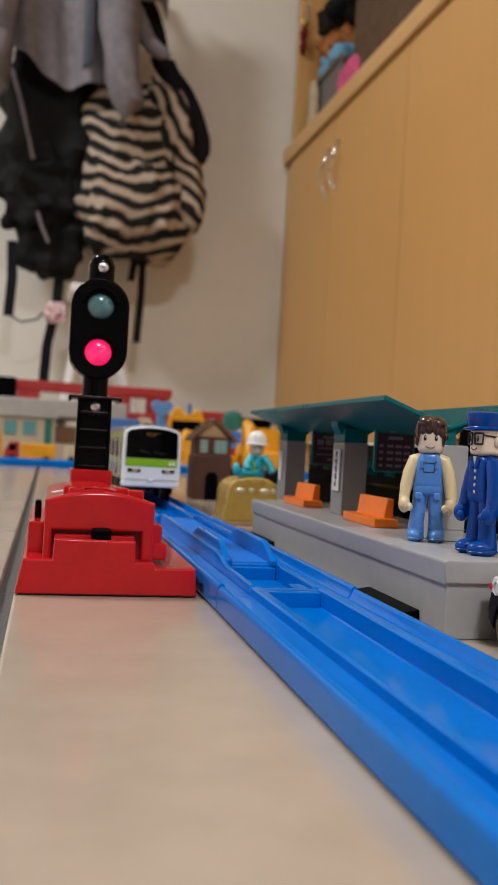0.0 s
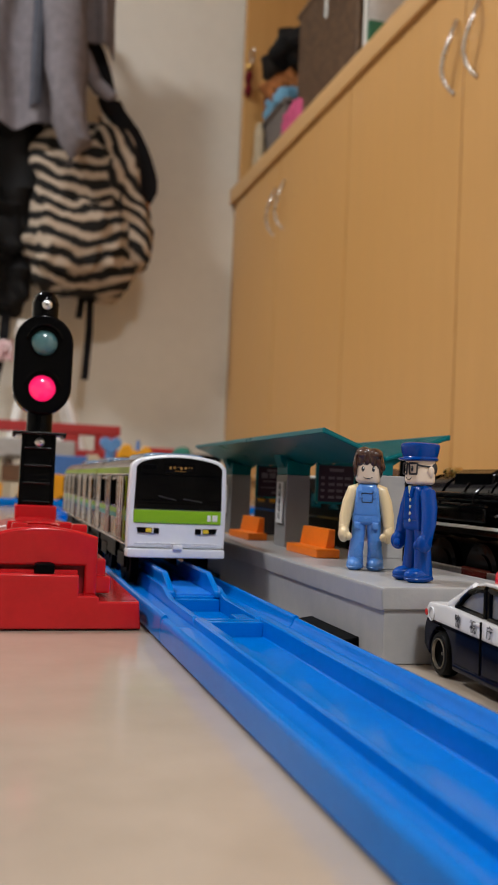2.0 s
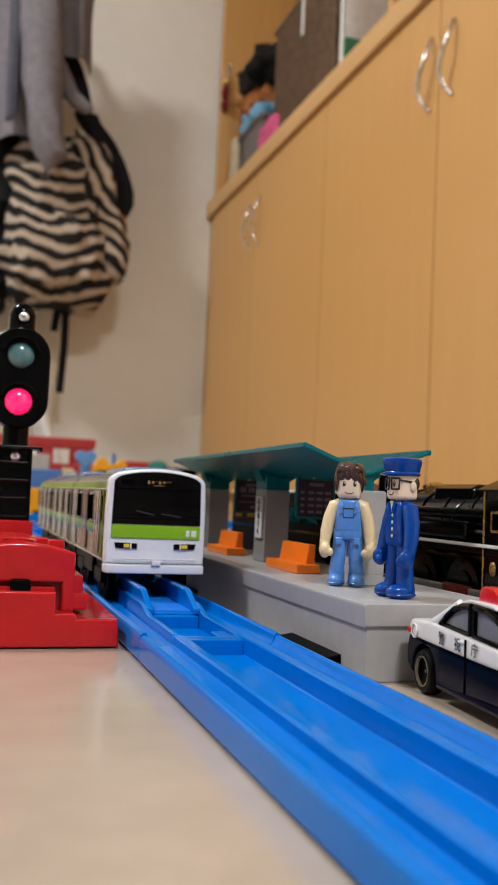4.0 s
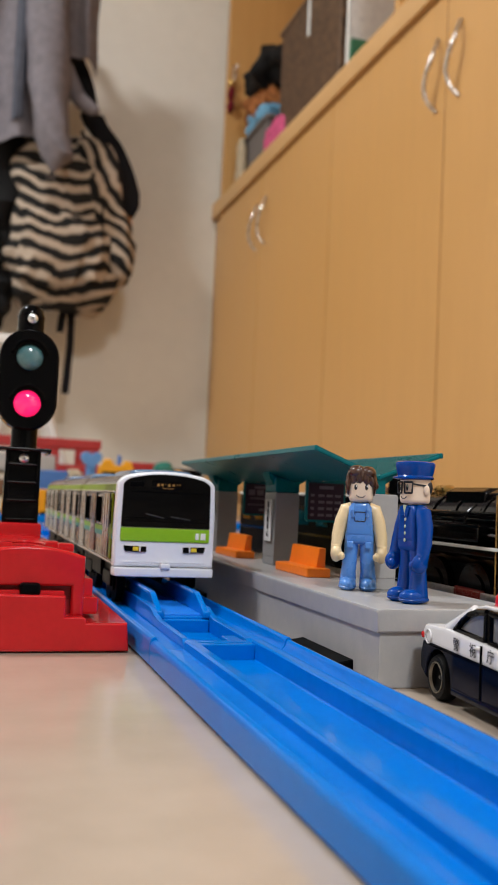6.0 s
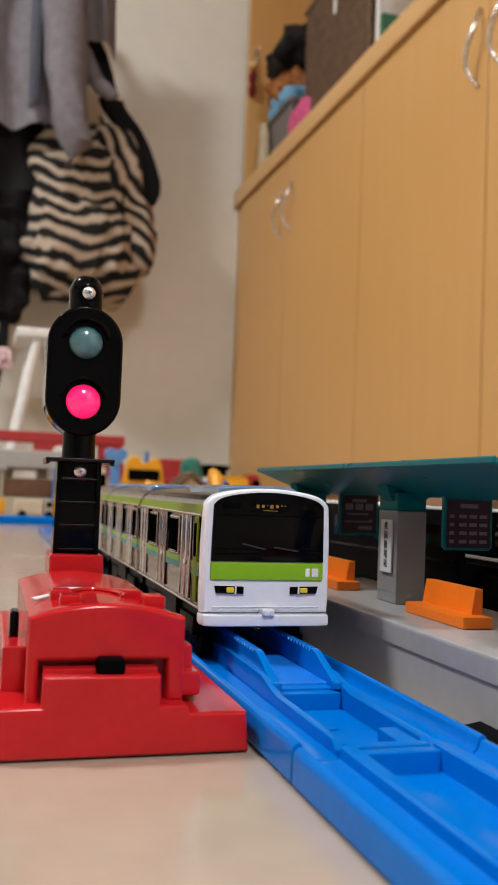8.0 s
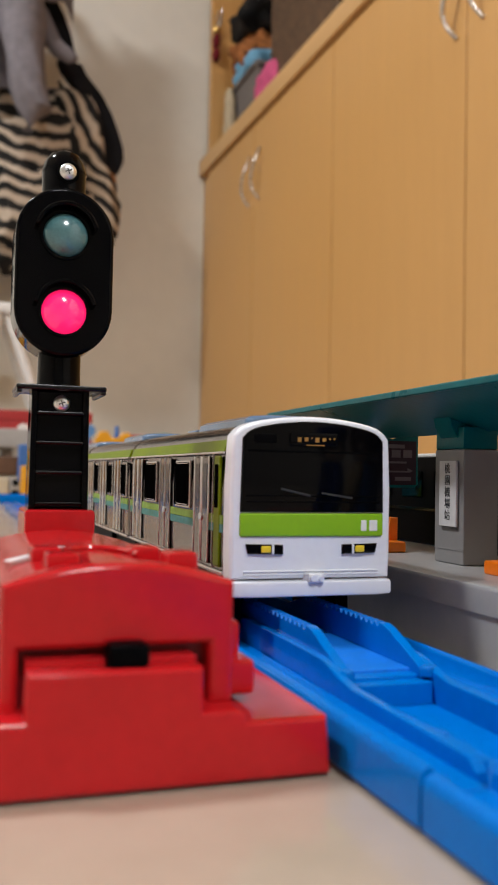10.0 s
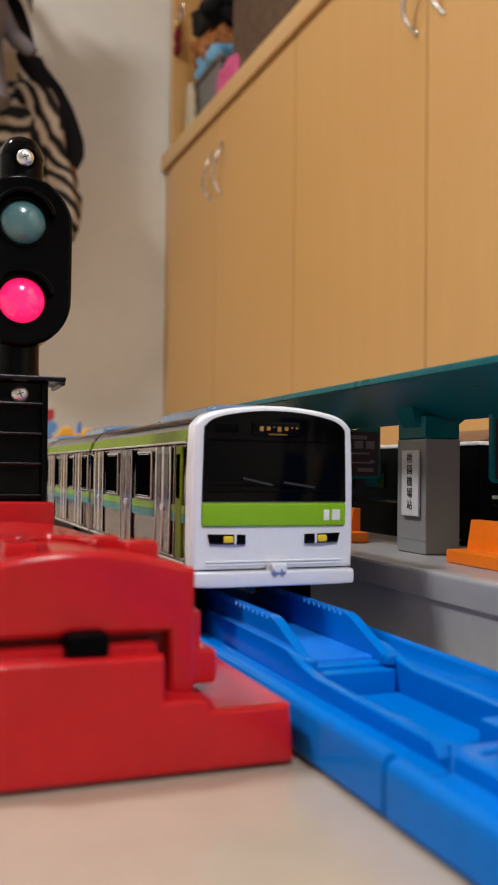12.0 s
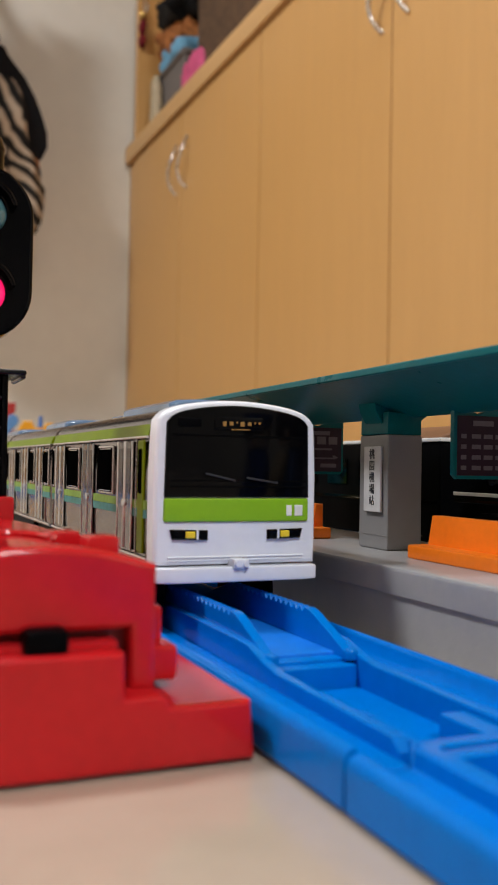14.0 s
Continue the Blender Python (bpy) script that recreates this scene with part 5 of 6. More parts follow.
def stripe_fabric():
    """Woven cloth with wavy printed bands."""
    m = bpy.data.materials.new("black_and_cream_striped_fabric")
    m.use_nodes = True
    nt = m.node_tree
    L = nt.links.new
    b = nt.nodes["Principled BSDF"]
    tc = nt.nodes.new("ShaderNodeTexCoord")
    sep = nt.nodes.new("ShaderNodeSeparateXYZ")
    L(tc.outputs["Object"], sep.inputs[0])
    n = nt.nodes.new("ShaderNodeTexNoise")
    n.inputs["Scale"].default_value, n.inputs["Detail"].default_value = 8.0, 3
    L(tc.outputs["Object"], n.inputs["Vector"])

    def calc(op, a, bb, c=None):
        k = nt.nodes.new("ShaderNodeMath")
        k.operation = op
        for i, v in enumerate((a, bb, c)):
            if v is None:
                continue
            if isinstance(v, (int, float)):
                k.inputs[i].default_value = v
            else:
                L(v, k.inputs[i])
        return k.outputs[0]

    wob = calc("MULTIPLY_ADD", n.outputs["Fac"], 0.085, sep.outputs["Z"])
    dip = calc("MULTIPLY", calc("ABSOLUTE", calc("ADD", sep.outputs["X"], 0.035), 0), 0.30)
    z = calc("SUBTRACT", wob, dip)
    wave = calc("SINE", calc("MULTIPLY", z, 2 * math.pi / 0.041), 0)
    ramp = nt.nodes.new("ShaderNodeValToRGB")
    ramp.color_ramp.elements[0].position, ramp.color_ramp.elements[0].color = 0.36, (0.014, 0.013, 0.012, 1)
    ramp.color_ramp.elements[1].position, ramp.color_ramp.elements[1].color = 0.78, (0.47, 0.375, 0.285, 1)
    L(calc("MULTIPLY_ADD", wave, 0.5, 0.5), ramp.inputs["Fac"])
    L(ramp.outputs["Color"], b.inputs["Base Color"])
    b.inputs["Roughness"].default_value = 0.85
    b.inputs["Specular IOR Level"].default_value = 0.2
    bp = nt.nodes.new("ShaderNodeBump")
    n2 = nt.nodes.new("ShaderNodeTexNoise")
    n2.inputs["Scale"].default_value = 60
    L(tc.outputs["Object"], n2.inputs["Vector"])
    L(n2.outputs["Fac"], bp.inputs["Height"])
    bp.inputs["Strength"].default_value, bp.inputs["Distance"].default_value = 0.4, 0.004
    L(bp.outputs["Normal"], b.inputs["Normal"])
    return m


STRIPES = stripe_fabric()


def soft_block(bm, c, half, power=0.55, lump=0.006, seg=40, rings=24, mi=0, seed=0.0, crease=0.0):
    """A stuffed, softly boxy form with uneven bulges."""
    g = bmesh.ops.create_uvsphere(bm, u_segments=seg, v_segments=rings, radius=1.0)
    for v in g["verts"]:
        p = v.co.normalized()
        q = Vector([math.copysign(abs(a) ** power, a) for a in p])
        w = Vector((q.x * half[0], q.y * half[1], q.z * half[2]))
        k = noise.noise(w * (0.55 / max(half)) * 6 + Vector((seed, 0, 0)))
        c2 = 1.0 - 2.0 * abs(noise.noise(Vector((w.x * 9, w.y * 9, w.z * 26)) + Vector((0, seed, 3))))
        v.co = Vector(c) + w + p * (k * lump + c2 * crease)
    for f in set(f for v in g["verts"] for f in v.link_faces):
        f.material_index = mi
    return bm


def strap(bm, pts, w=0.012, t=0.003):
    """A flat band hung through the points, wide along x."""
    rings = [[bm.verts.new(Vector(p) + Vector(o)) for o in ((-w, -t, 0), (w, -t, 0), (w, t, 0), (-w, t, 0))] for p in pts]
    for a, b in zip(rings, rings[1:]):
        for k in range(4):
            bm.faces.new((a[k], a[(k + 1) % 4], b[(k + 1) % 4], b[k]))
    bm.faces.new(rings[0])
    bm.faces.new(rings[-1][::-1])
    return bm


def wall_hooks():
    for x in (0.02, 0.10, 0.26):
        bm = B()
        box(bm, x - 0.015, x + 0.015, 2.685, 2.70, 1.36, 1.46, 0.004)
        tube(bm, [(x, 2.690, 1.40), (x, 2.660, 1.385), (x, 2.645, 1.40), (x, 2.642, 1.425)], 0.006, 8)
        solo("wall_hook", bm, STEEL, "metal coat hook screwed to the wall", "hook", group="coat hooks")


wall_hooks()


def striped_backpack():
    t = thing("backpack", "stuffed backpack with wavy black and cream stripes hanging on the wall", "backpack", pose(0.285, 2.53, 0.785, 0, 0, 4))
    bm = B()
    soft_block(bm, (-0.006, 0, -0.012), (0.150, 0.105, 0.232), 0.50, 0.030, 64, 48, seed=2.0, crease=0.008)
    part("body", bm, STRIPES, t)
    bm = B()
    soft_block(bm, (-0.028, -0.080, -0.105), (0.112, 0.055, 0.095), 0.5, 0.020, 56, 36, seed=5.0, crease=0.008)
    part("front_pocket", bm, STRIPES, t)
    # side gusset, its stripes running down the seam
    bm = B()
    soft_block(bm, (0, 0, 0), (0.050, 0.080, 0.200), 0.52, 0.020, 48, 36, seed=7.0, crease=0.006)
    bm.transform(pose(0, 0, 0, 0, -59, 0))
    gusset = part("side_gusset", bm, STRIPES, t)
    gusset.matrix_local = pose(0.092, -0.040, 0.030, 0, 45, 0)
    bm = B()
    tube(bm, [(-0.135 + 0.215 * k / 12, -0.128 + 0.03 * abs(k - 6) ** 2 / 36, -0.012 - 0.010 * math.sin(math.pi * k / 12)) for k in range(13)], 0.0045, 8)
    tube(bm, [(0.006, -0.100, 0.225), (0.045, -0.112, 0.150), (0.068, -0.118, 0.076), (0.074, -0.118, -0.02), (0.070, -0.112, -0.12), (0.066, -0.10, -0.19)], 0.004, 8)
    part("zip", bm, STRAP, t)
    bm = B()
    strap(bm, [(-0.035, 0.06, 0.62), (-0.020, 0.00, 0.50), (0.002, -0.060, 0.410), (0.018, -0.070, 0.360), (0.030, -0.066, 0.315), (0.036, -0.050, 0.290)], 0.021, 0.008)
    part("upper_strap", bm, STRAP, t, "narrow black upper strap")
    bm = B()
    strap(bm, [(0.036, -0.075, 0.285), (0.045, -0.085, 0.258), (0.085, -0.095, 0.208), (0.112, -0.092, 0.165), (0.132, -0.085, 0.125), (0.148, -0.078, 0.085), (0.150, -0.074, 0.050), (0.138, -0.070, 0.022)], 0.030, 0.013)
    part("shoulder_strap", bm, STRAP, t, "broad black padded shoulder strap")
    bm = B()
    strap(bm, [(-0.03, 0.10, 0.62), (-0.03, 0.09, 0.30), (-0.03, 0.08, 0.18)], 0.02, 0.005)
    part("hanging_loop", bm, STRAP, t)
    bm = B()
    strap(bm, [(0.152, -0.075, 0.04), (0.160, -0.078, 0.0), (0.160, -0.078, -0.035)], 0.004, 0.002)
    part("strap_tail", bm, ORANGE_CLOTH, t)
    for x, z in ((0.030, -0.47), (0.005, -0.30)):
        bm = B()
        strap(bm, [(x, 0.02, -0.20), (x + 0.004, 0.03, (z - 0.2) / 2), (x - 0.002, 0.03, z)], 0.010, 0.002)
        part("strap_tail", bm, STRAP, t, "loose black webbing tail")


striped_backpack()


def black_bag():
    t = thing("black_bag", "limp black nylon rucksack hanging beside the striped one", "bag", pose(0.02, 2.55, 0.755, 0, 0, -6))
    bm = B()
    soft_block(bm, (0.030, 0, 0.09), (0.130, 0.085, 0.260), 0.62, 0.05, 64, 48, seed=9.0, crease=0.007)
    soft_block(bm, (0.050, -0.005, -0.14), (0.082, 0.060, 0.140), 0.7, 0.04, 48, 36, seed=4.0, crease=0.007)
    part("body", bm, BLACK_CLOTH, t)
    bm = B()
    soft_block(bm, (0.01, -0.055, -0.06), (0.085, 0.045, 0.11), 0.6, 0.03, 48, 36, seed=12.0, crease=0.010)
    part("pocket", bm, BLACK_CLOTH, t)
    bm = B()
    strap(bm, [(0.02, 0.06, 0.65), (0.00, 0.03, 0.40), (-0.01, 0.0, 0.22)], 0.02, 0.006)
    part("shoulder_strap", bm, STRAP, t)
    bm = B()
    tube(bm, [(-0.072, -0.088, 0.232), (-0.048, -0.098, 0.16), (-0.025, -0.104, 0.08), (-0.004, -0.106, 0.0)], 0.006, 8)
    part("reflective_piping", bm, GREY_CLOTH, t, "pale grey piping")
    bm = B()
    tube(bm, [(0.014, -0.110, -0.135), (0.026, -0.105, -0.17), (0.045, -0.095, -0.21)], 0.005, 8)
    part("reflective_piping", bm, GREY_CLOTH, t, "pale grey piping")
    for pts in ([(0.075, -0.02, -0.20), (0.070, -0.03, -0.36), (0.050, -0.02, -0.47), (0.045, -0.02, -0.585)], [(-0.055, -0.03, -0.20), (-0.050, -0.03, -0.30), (-0.055, -0.03, -0.40)]):
        bm = B()
        strap(bm, pts, 0.013, 0.003)
        part("strap_tail", bm, STRAP, t)
    bm = B()
    tube(bm, [(-0.055, -0.03, -0.395), (-0.02, -0.035, -0.415), (0.02, -0.035, -0.405), (0.05, -0.03, -0.37)], 0.003, 6)
    part("cord", bm, STRAP, t)
    bm = B()
    soft_block(bm, (0.070, -0.04, -0.385), (0.030, 0.014, 0.026), 0.8, 0.014, 24, 16)
    part("charm", bm, PINK_PRINT, t, "small pink and white key charm")


black_bag()


def draped(bm, x0, x1, top, hem, y, depth, folds, phase, thick=0.006, nx=44, nz=30):
    """Hanging cloth: hem(s) gives the lower edge; pleats deepen downwards."""
    def grid(off):
        rows = []
        for j in range(nz + 1):
            h = j / nz
            row = []
            for i in range(nx + 1):
                s = i / nx
                x = x0 + (x1 - x0) * (s + 0.02 * math.sin(7 * h + phase))
                z = top + (hem(s) - top) * h
                d = depth * (0.35 + 0.65 * h) * (math.sin(folds * math.pi * s + phase + 1.2 * h) + 0.45 * math.sin(2.3 * folds * math.pi * s + 2 * phase - h))
                round_off = 0.06 * (2 * s - 1) ** 4
                row.append(bm.verts.new((x, y - d + round_off + off, z)))
            rows.append(row)
        return rows
    a, b = grid(0), grid(thick)
    for rows, flip in ((a, False), (b, True)):
        for j in range(nz):
            for i in range(nx):
                q = (rows[j][i], rows[j][i + 1], rows[j + 1][i + 1], rows[j + 1][i])
                bm.faces.new(q[::-1] if flip else q)
    for j in range(nz):
        for i in (0, nx):
            bm.faces.new((a[j][i], a[j + 1][i], b[j + 1][i], b[j][i]))
    for i in range(nx):
        for j in (0, nz):
            bm.faces.new((a[j][i], a[j][i + 1], b[j][i + 1], b[j][i]))
    return bm


def jacket():
    t = thing("jacket", "light grey jersey jacket hanging over the bags", "jacket")
    bm = B()
    draped(bm, -0.20, 0.235, 1.46, lambda s: 0.945 + 0.23 * max(0.0, 0.62 - s) + 0.10 * max(0.0, s - 0.75) + 0.010 * math.sin(9 * s), 2.400, 0.022, 5.0, 0.6)
    part("body", bm, GREY_CLOTH, t)
    bm = B()
    tube(bm, [(0.185, 2.40, 1.42), (0.190, 2.365, 1.25), (0.200, 2.345, 1.09), (0.212, 2.340, 0.960), (0.234, 2.340, 0.895), (0.222, 2.342, 0.842)], [0.055, 0.058, 0.052, 0.048, 0.040, 0.010], 18, 0, 1.0)
    for v in bm.verts:
        v.co += Vector((0, 0, 0)) + Vector((noise.noise(v.co * 22) * 0.012, noise.noise(v.co * 22 + Vector((5, 0, 0))) * 0.012, 0))
    part("sleeve", bm, GREY_CLOTH, t)
    bm = B()
    draped(bm, 0.21, 0.332, 1.46, lambda s: 1.205 - 0.020 * s, 2.40, 0.012, 2.4, 1.4)
    part("shoulder", bm, GREY_CLOTH, t)
    bm = B()
    tube(bm, [(-0.085, 2.40, 1.42), (-0.095, 2.36, 1.2), (-0.105, 2.35, 1.02), (-0.110, 2.35, 0.90), (-0.108, 2.35, 0.815)], [0.05, 0.056, 0.050, 0.044, 0.030], 18)
    for v in bm.verts:
        v.co += Vector((noise.noise(v.co * 20) * 0.014, noise.noise(v.co * 20 + Vector((5, 0, 0))) * 0.014, 0))
    part("sleeve", bm, GREY_CLOTH, t)
    bm = B()
    tube(bm, [(0.245, 2.41, 1.16), (0.262, 2.385, 1.10), (0.290, 2.375, 1.066), (0.322, 2.378, 1.050), (0.330, 2.385, 1.048)], [0.022, 0.024, 0.022, 0.016, 0.006], 14)
    for v in bm.verts:
        v.co += Vector((noise.noise(v.co * 30) * 0.010, 0, noise.noise(v.co * 30 + Vector((5, 0, 0))) * 0.010))
    part("gathered_hem", bm, GREY_CLOTH, t)
    bm = B()
    draped(bm, 0.108, 0.150, 1.44, lambda s: 0.985 + 0.02 * s, 2.372, 0.003, 1.2, 0.2)
    part("lining", bm, DARK_LINING, t, "dark blue-grey lining in the opening")


DARK_LINING = fabric("blue_grey_lining", (0.10, 0.105, 0.13))
jacket()

# ---- things on the open shelf ----
SZ = 0.955


def crate(name, label, x0, x1, y0, y1, h, mat, base=SZ, lumpy=False):
    t = thing(name, label, "basket" if "basket" in name else "box", pose(0, 0, base))
    th = 0.008
    for a in ((x0, x0 + th, y0, y1), (x1 - th, x1, y0, y1), (x0 + th, x1 - th, y0, y0 + th), (x0 + th, x1 - th, y1 - th, y1)):
        bm = B()
        box(bm, *a, 0.0, h, 0.002)
        part("side", bm, mat, t)
    bm = B()
    box(bm, x0 + th, x1 - th, y0 + th, y1 - th, 0.0, 0.006)
    part("bottom", bm, mat, t)
    bm = B()
    rim = [(x0, y0, h), (x0, y1, h), (x1, y1, h), (x1, y0, h), (x0, y0, h)]
    for a, b in zip(rim, rim[1:]):
        rod(bm, a, b, 0.009, seg=10)
    part("rim", bm, mat, t)
    return t


basket = crate("wicker_basket", "dark brown wicker storage basket on the shelf", 0.797, 1.10, 1.86, 2.255, 0.34, WICKER)
for k in range(25):
    bm = B()
    box(bm, 0.794, 0.799, 1.865, 2.25, 0.010 + 0.0132 * k, 0.020 + 0.0132 * k, 0.002, 1)
    part("weave_band", bm, WICKER, basket)
bm = B()
box(bm, 0.791, 0.795, 2.05, 2.060, 0.24, 0.34)
part("hanging_tag", bm, WHITE_PRINT, basket, "narrow white strip on the front")
crate("storage_box", "grey felt storage box on the shelf", 0.800, 1.00, 2.36, 2.60, 0.160, GREY_BOX)


def soft_thing(name, label, cat, c, half, mat, lump=0.02, seed=1.0, power=0.7):
    bm = B()
    soft_block(bm, (0, 0, 0), half, power, lump, 30, 18, seed=seed)
    return solo(name, bm, mat, label, cat, pose(*c))


soft_thing("folded_cloth", "crumpled pale blue cloth on the storage box", "cloth", (0.850, 2.47, 1.142), (0.06, 0.105, 0.036), BLUE_CLOTH, 0.025, 3)
soft_thing("patterned_pouch", "orange-brown patterned fabric pouch on the pile", "pouch", (0.86, 2.50, 1.200), (0.07, 0.115, 0.040), ORANGE_CLOTH, 0.03, 4)
soft_thing("crumpled_hat", "dark crumpled black hat on the pile", "hat", (0.85, 2.42, 1.272), (0.080, 0.130, 0.048), BLACK_CLOTH, 0.035, 6)
soft_thing("pink_bag", "pink fabric bag on the shelf", "bag", (0.800, 2.268, 1.005), (0.024, 0.075, 0.062), PINK, 0.012, 8)
soft_thing("soft_toy", "small cream fabric toy before the storage box", "soft toy", (0.784, 2.545, 1.030), (0.014, 0.030, 0.085), BONE, 0.008, 10)


def keyring_bunch():
    t = thing("hanging_charms", "dark red charms on a wire hook at the cupboard side", "ornament", pose(0.775, 2.628, 1.28))
    bm = B()
    tube(bm, [(0, 0.008, 0.10), (-0.004, 0.0, 0.09), (-0.006, -0.006, 0.06), (-0.004, -0.014, 0.045), (0.0, -0.020, 0.06), (0.0, -0.020, 0.09)], 0.0025, 8)
    part("hook", bm, CHROME, t)
    for z, s, m in ((0.005, 0.018, RED_CLOTH), (-0.035, 0.016, RED_CLOTH), (0.04, 0.010, BRASS)):
        bm = B()
        soft_block(bm, (-0.008, -0.002, z), (0.010, s, s * 1.1), 0.8, 0.004, 14, 10)
        part("charm", bm, m, t)


keyring_bunch()


def books():
    for k, (y, w, h, m) in enumerate(((1.795, 0.018, 0.27, HELMET), (1.778, 0.014, 0.10, BOOK_GREEN))):
        t = thing("book", "upright hardback book on the shelf", "book", pose(0.79, y, SZ), "books on the shelf")
        bm = B()
        box(bm, 0.002, 0.17, 0.002, w - 0.002, 0.002, h - 0.003)
        part("pages", bm, PAPER, t)
        bm = B()
        box(bm, 0.0, 0.175, 0.0, 0.0022, 0.0, h)
        box(bm, 0.0, 0.175, w - 0.0022, w, 0.0, h)
        box(bm, -0.001, 0.0022, 0.0, w, 0.0, h)
        part("cover", bm, m, t)


BOOK_GREEN = material("green_book_cover", (0.05, 0.20, 0.10), 0.5)
books()

# ---- toys along the far wall ----
TOY_YELLOW = material("yellow_toy_plastic", (0.80, 0.36, 0.01), 0.35)
TOY_RED = material("red_toy_plastic", (0.42, 0.03, 0.03), 0.4)
TOY_BLUE = material("mid_blue_toy_plastic", (0.06, 0.18, 0.50), 0.4)
TOY_CREAM = material("cream_building_plastic", (0.60, 0.52, 0.38), 0.5)
TOY_GREEN = material("dark_green_toy_plastic", (0.02, 0.16, 0.12), 0.4)
TOY_GREY = material("grey_board", (0.40, 0.385, 0.37), 0.6)


def back_track():
    for k in range(6):
        track_piece("straight_track", 0.0, 0.2142, "blue toy track crossing the floor by the far wall", 0.010, pose(-0.80 + 0.2145 * k, 1.33, 0, 0, 0, -89))


back_track()


def low_table():
    t = thing("low_table", "low grey play table on short legs", "table", pose(-0.17, 1.95, 0))
    bm = B()
    box(bm, -0.42, 0.40, 0.0, 0.40, 0.082, 0.118, 0.004)
    part("tabletop", bm, TOY_GREY, t)
    for x in (-0.38, 0.36):
        for y in (0.04, 0.36):
            bm = B()
            rod(bm, (x, y, 0.0), (x, y, 0.082), 0.014, 0.018)
            part("leg", bm, HELMET, t)


low_table()
bm = B()
box(bm, -0.06, 0.035, 0, 0.09, 0, 0.042, 0.004)
solo("black_box", bm, BLACK_MATT, "plain black box on the play table", "box", pose(-0.035, 1.97, 0.118))


def toy_building():
    t = thing("toy_building", "cream toy building with teal windows and a brown wing", "toy building", pose(0.0, 1.60, 0))
    bm = B()
    box(bm, -0.03, 0.072, 0, 0.06, 0, 0.072, 0.002)
    body = part("body", bm, TOY_CREAM, t)
    for x0, x1 in ((0.018, 0.040), (-0.012, 0.008)):
        bm = B()
        box(bm, x0, x1, -0.003, 0.001, 0.042, 0.066, 0.001)
        part("window", bm, TEAL_WIN, body)
    bm = B()
    box(bm, 0.054, 0.066, -0.004, 0.02, 0.0, 0.070, 0.001)
    part("door_post", bm, TOY_GREEN, t)
    bm = B()
    box(bm, 0.072, 0.20, 0.0, 0.05, 0.032, 0.060, 0.002)
    part("wing", bm, ROOF_BROWN, t)
    bm = B()
    box(bm, 0.072, 0.20, 0.004, 0.05, 0.0, 0.032, 0.002)
    part("wing_wall", bm, TOY_CREAM, t)
    bm = B()
    prism(bm, [(-0.036, 0.072), (-0.030, 0.078), (0.072, 0.078), (0.078, 0.072)], -0.006, 0.066, "y", 0.001)
    part("roof", bm, TOY_GREY, t)


toy_building()


def toy_truck(name, label, m, length, body_m, cab_m, height):
    t = thing(name, label, "toy vehicle", m)
    bm = B()
    box(bm, -length * 0.5, length * 0.18, -0.014, 0.014, 0.006, height, 0.002)
    part("bed", bm, body_m, t)
    bm = B()
    prism(bm, [(length * 0.20, 0.006), (length * 0.20, height * 1.05), (length * 0.38, height * 1.05), (length * 0.48, height * 0.6), (length * 0.5, 0.006)], -0.014, 0.014, "y", 0.002)
    cab = part("cab", bm, cab_m, t)
    bm = B()
    box(bm, length * 0.26, length * 0.40, -0.0148, 0.0148, height * 0.62, height * 0.92, 0.001)
    part("window", bm, WINDOW_DARK, cab)
    for x in (-0.32, 0.33):
        for y in (-0.014, 0.014):
            bm = B()
            rod(bm, (length * x, y - 0.003, 0.006), (length * x, y + 0.003, 0.006), 0.006, seg=16)
            part("wheel", bm, RUBBER, t)
    return t


toy_truck("toy_truck", "yellow toy truck with a red cab", pose(0.030, 1.42, 0, 0, 0, 180), 0.075, TOY_YELLOW, TOY_RED, 0.030)
toy_truck("toy_truck", "yellow toy truck beside the far track", pose(-0.06, 1.48, 0, 0, 0, 0), 0.10, TOY_YELLOW, TOY_YELLOW, 0.066)
toy_truck("toy_truck", "blue and cream toy lorry", pose(0.185, 1.48, 0, 0, 0, 8), 0.085, TOY_YELLOW, TOY_CREAM, 0.046)
toy_truck("toy_truck", "brown and cream toy lorry by the building", pose(0.115, 1.50, 0, 0, 0, 0), 0.06, TOY_CREAM, TOY_GREY, 0.028)


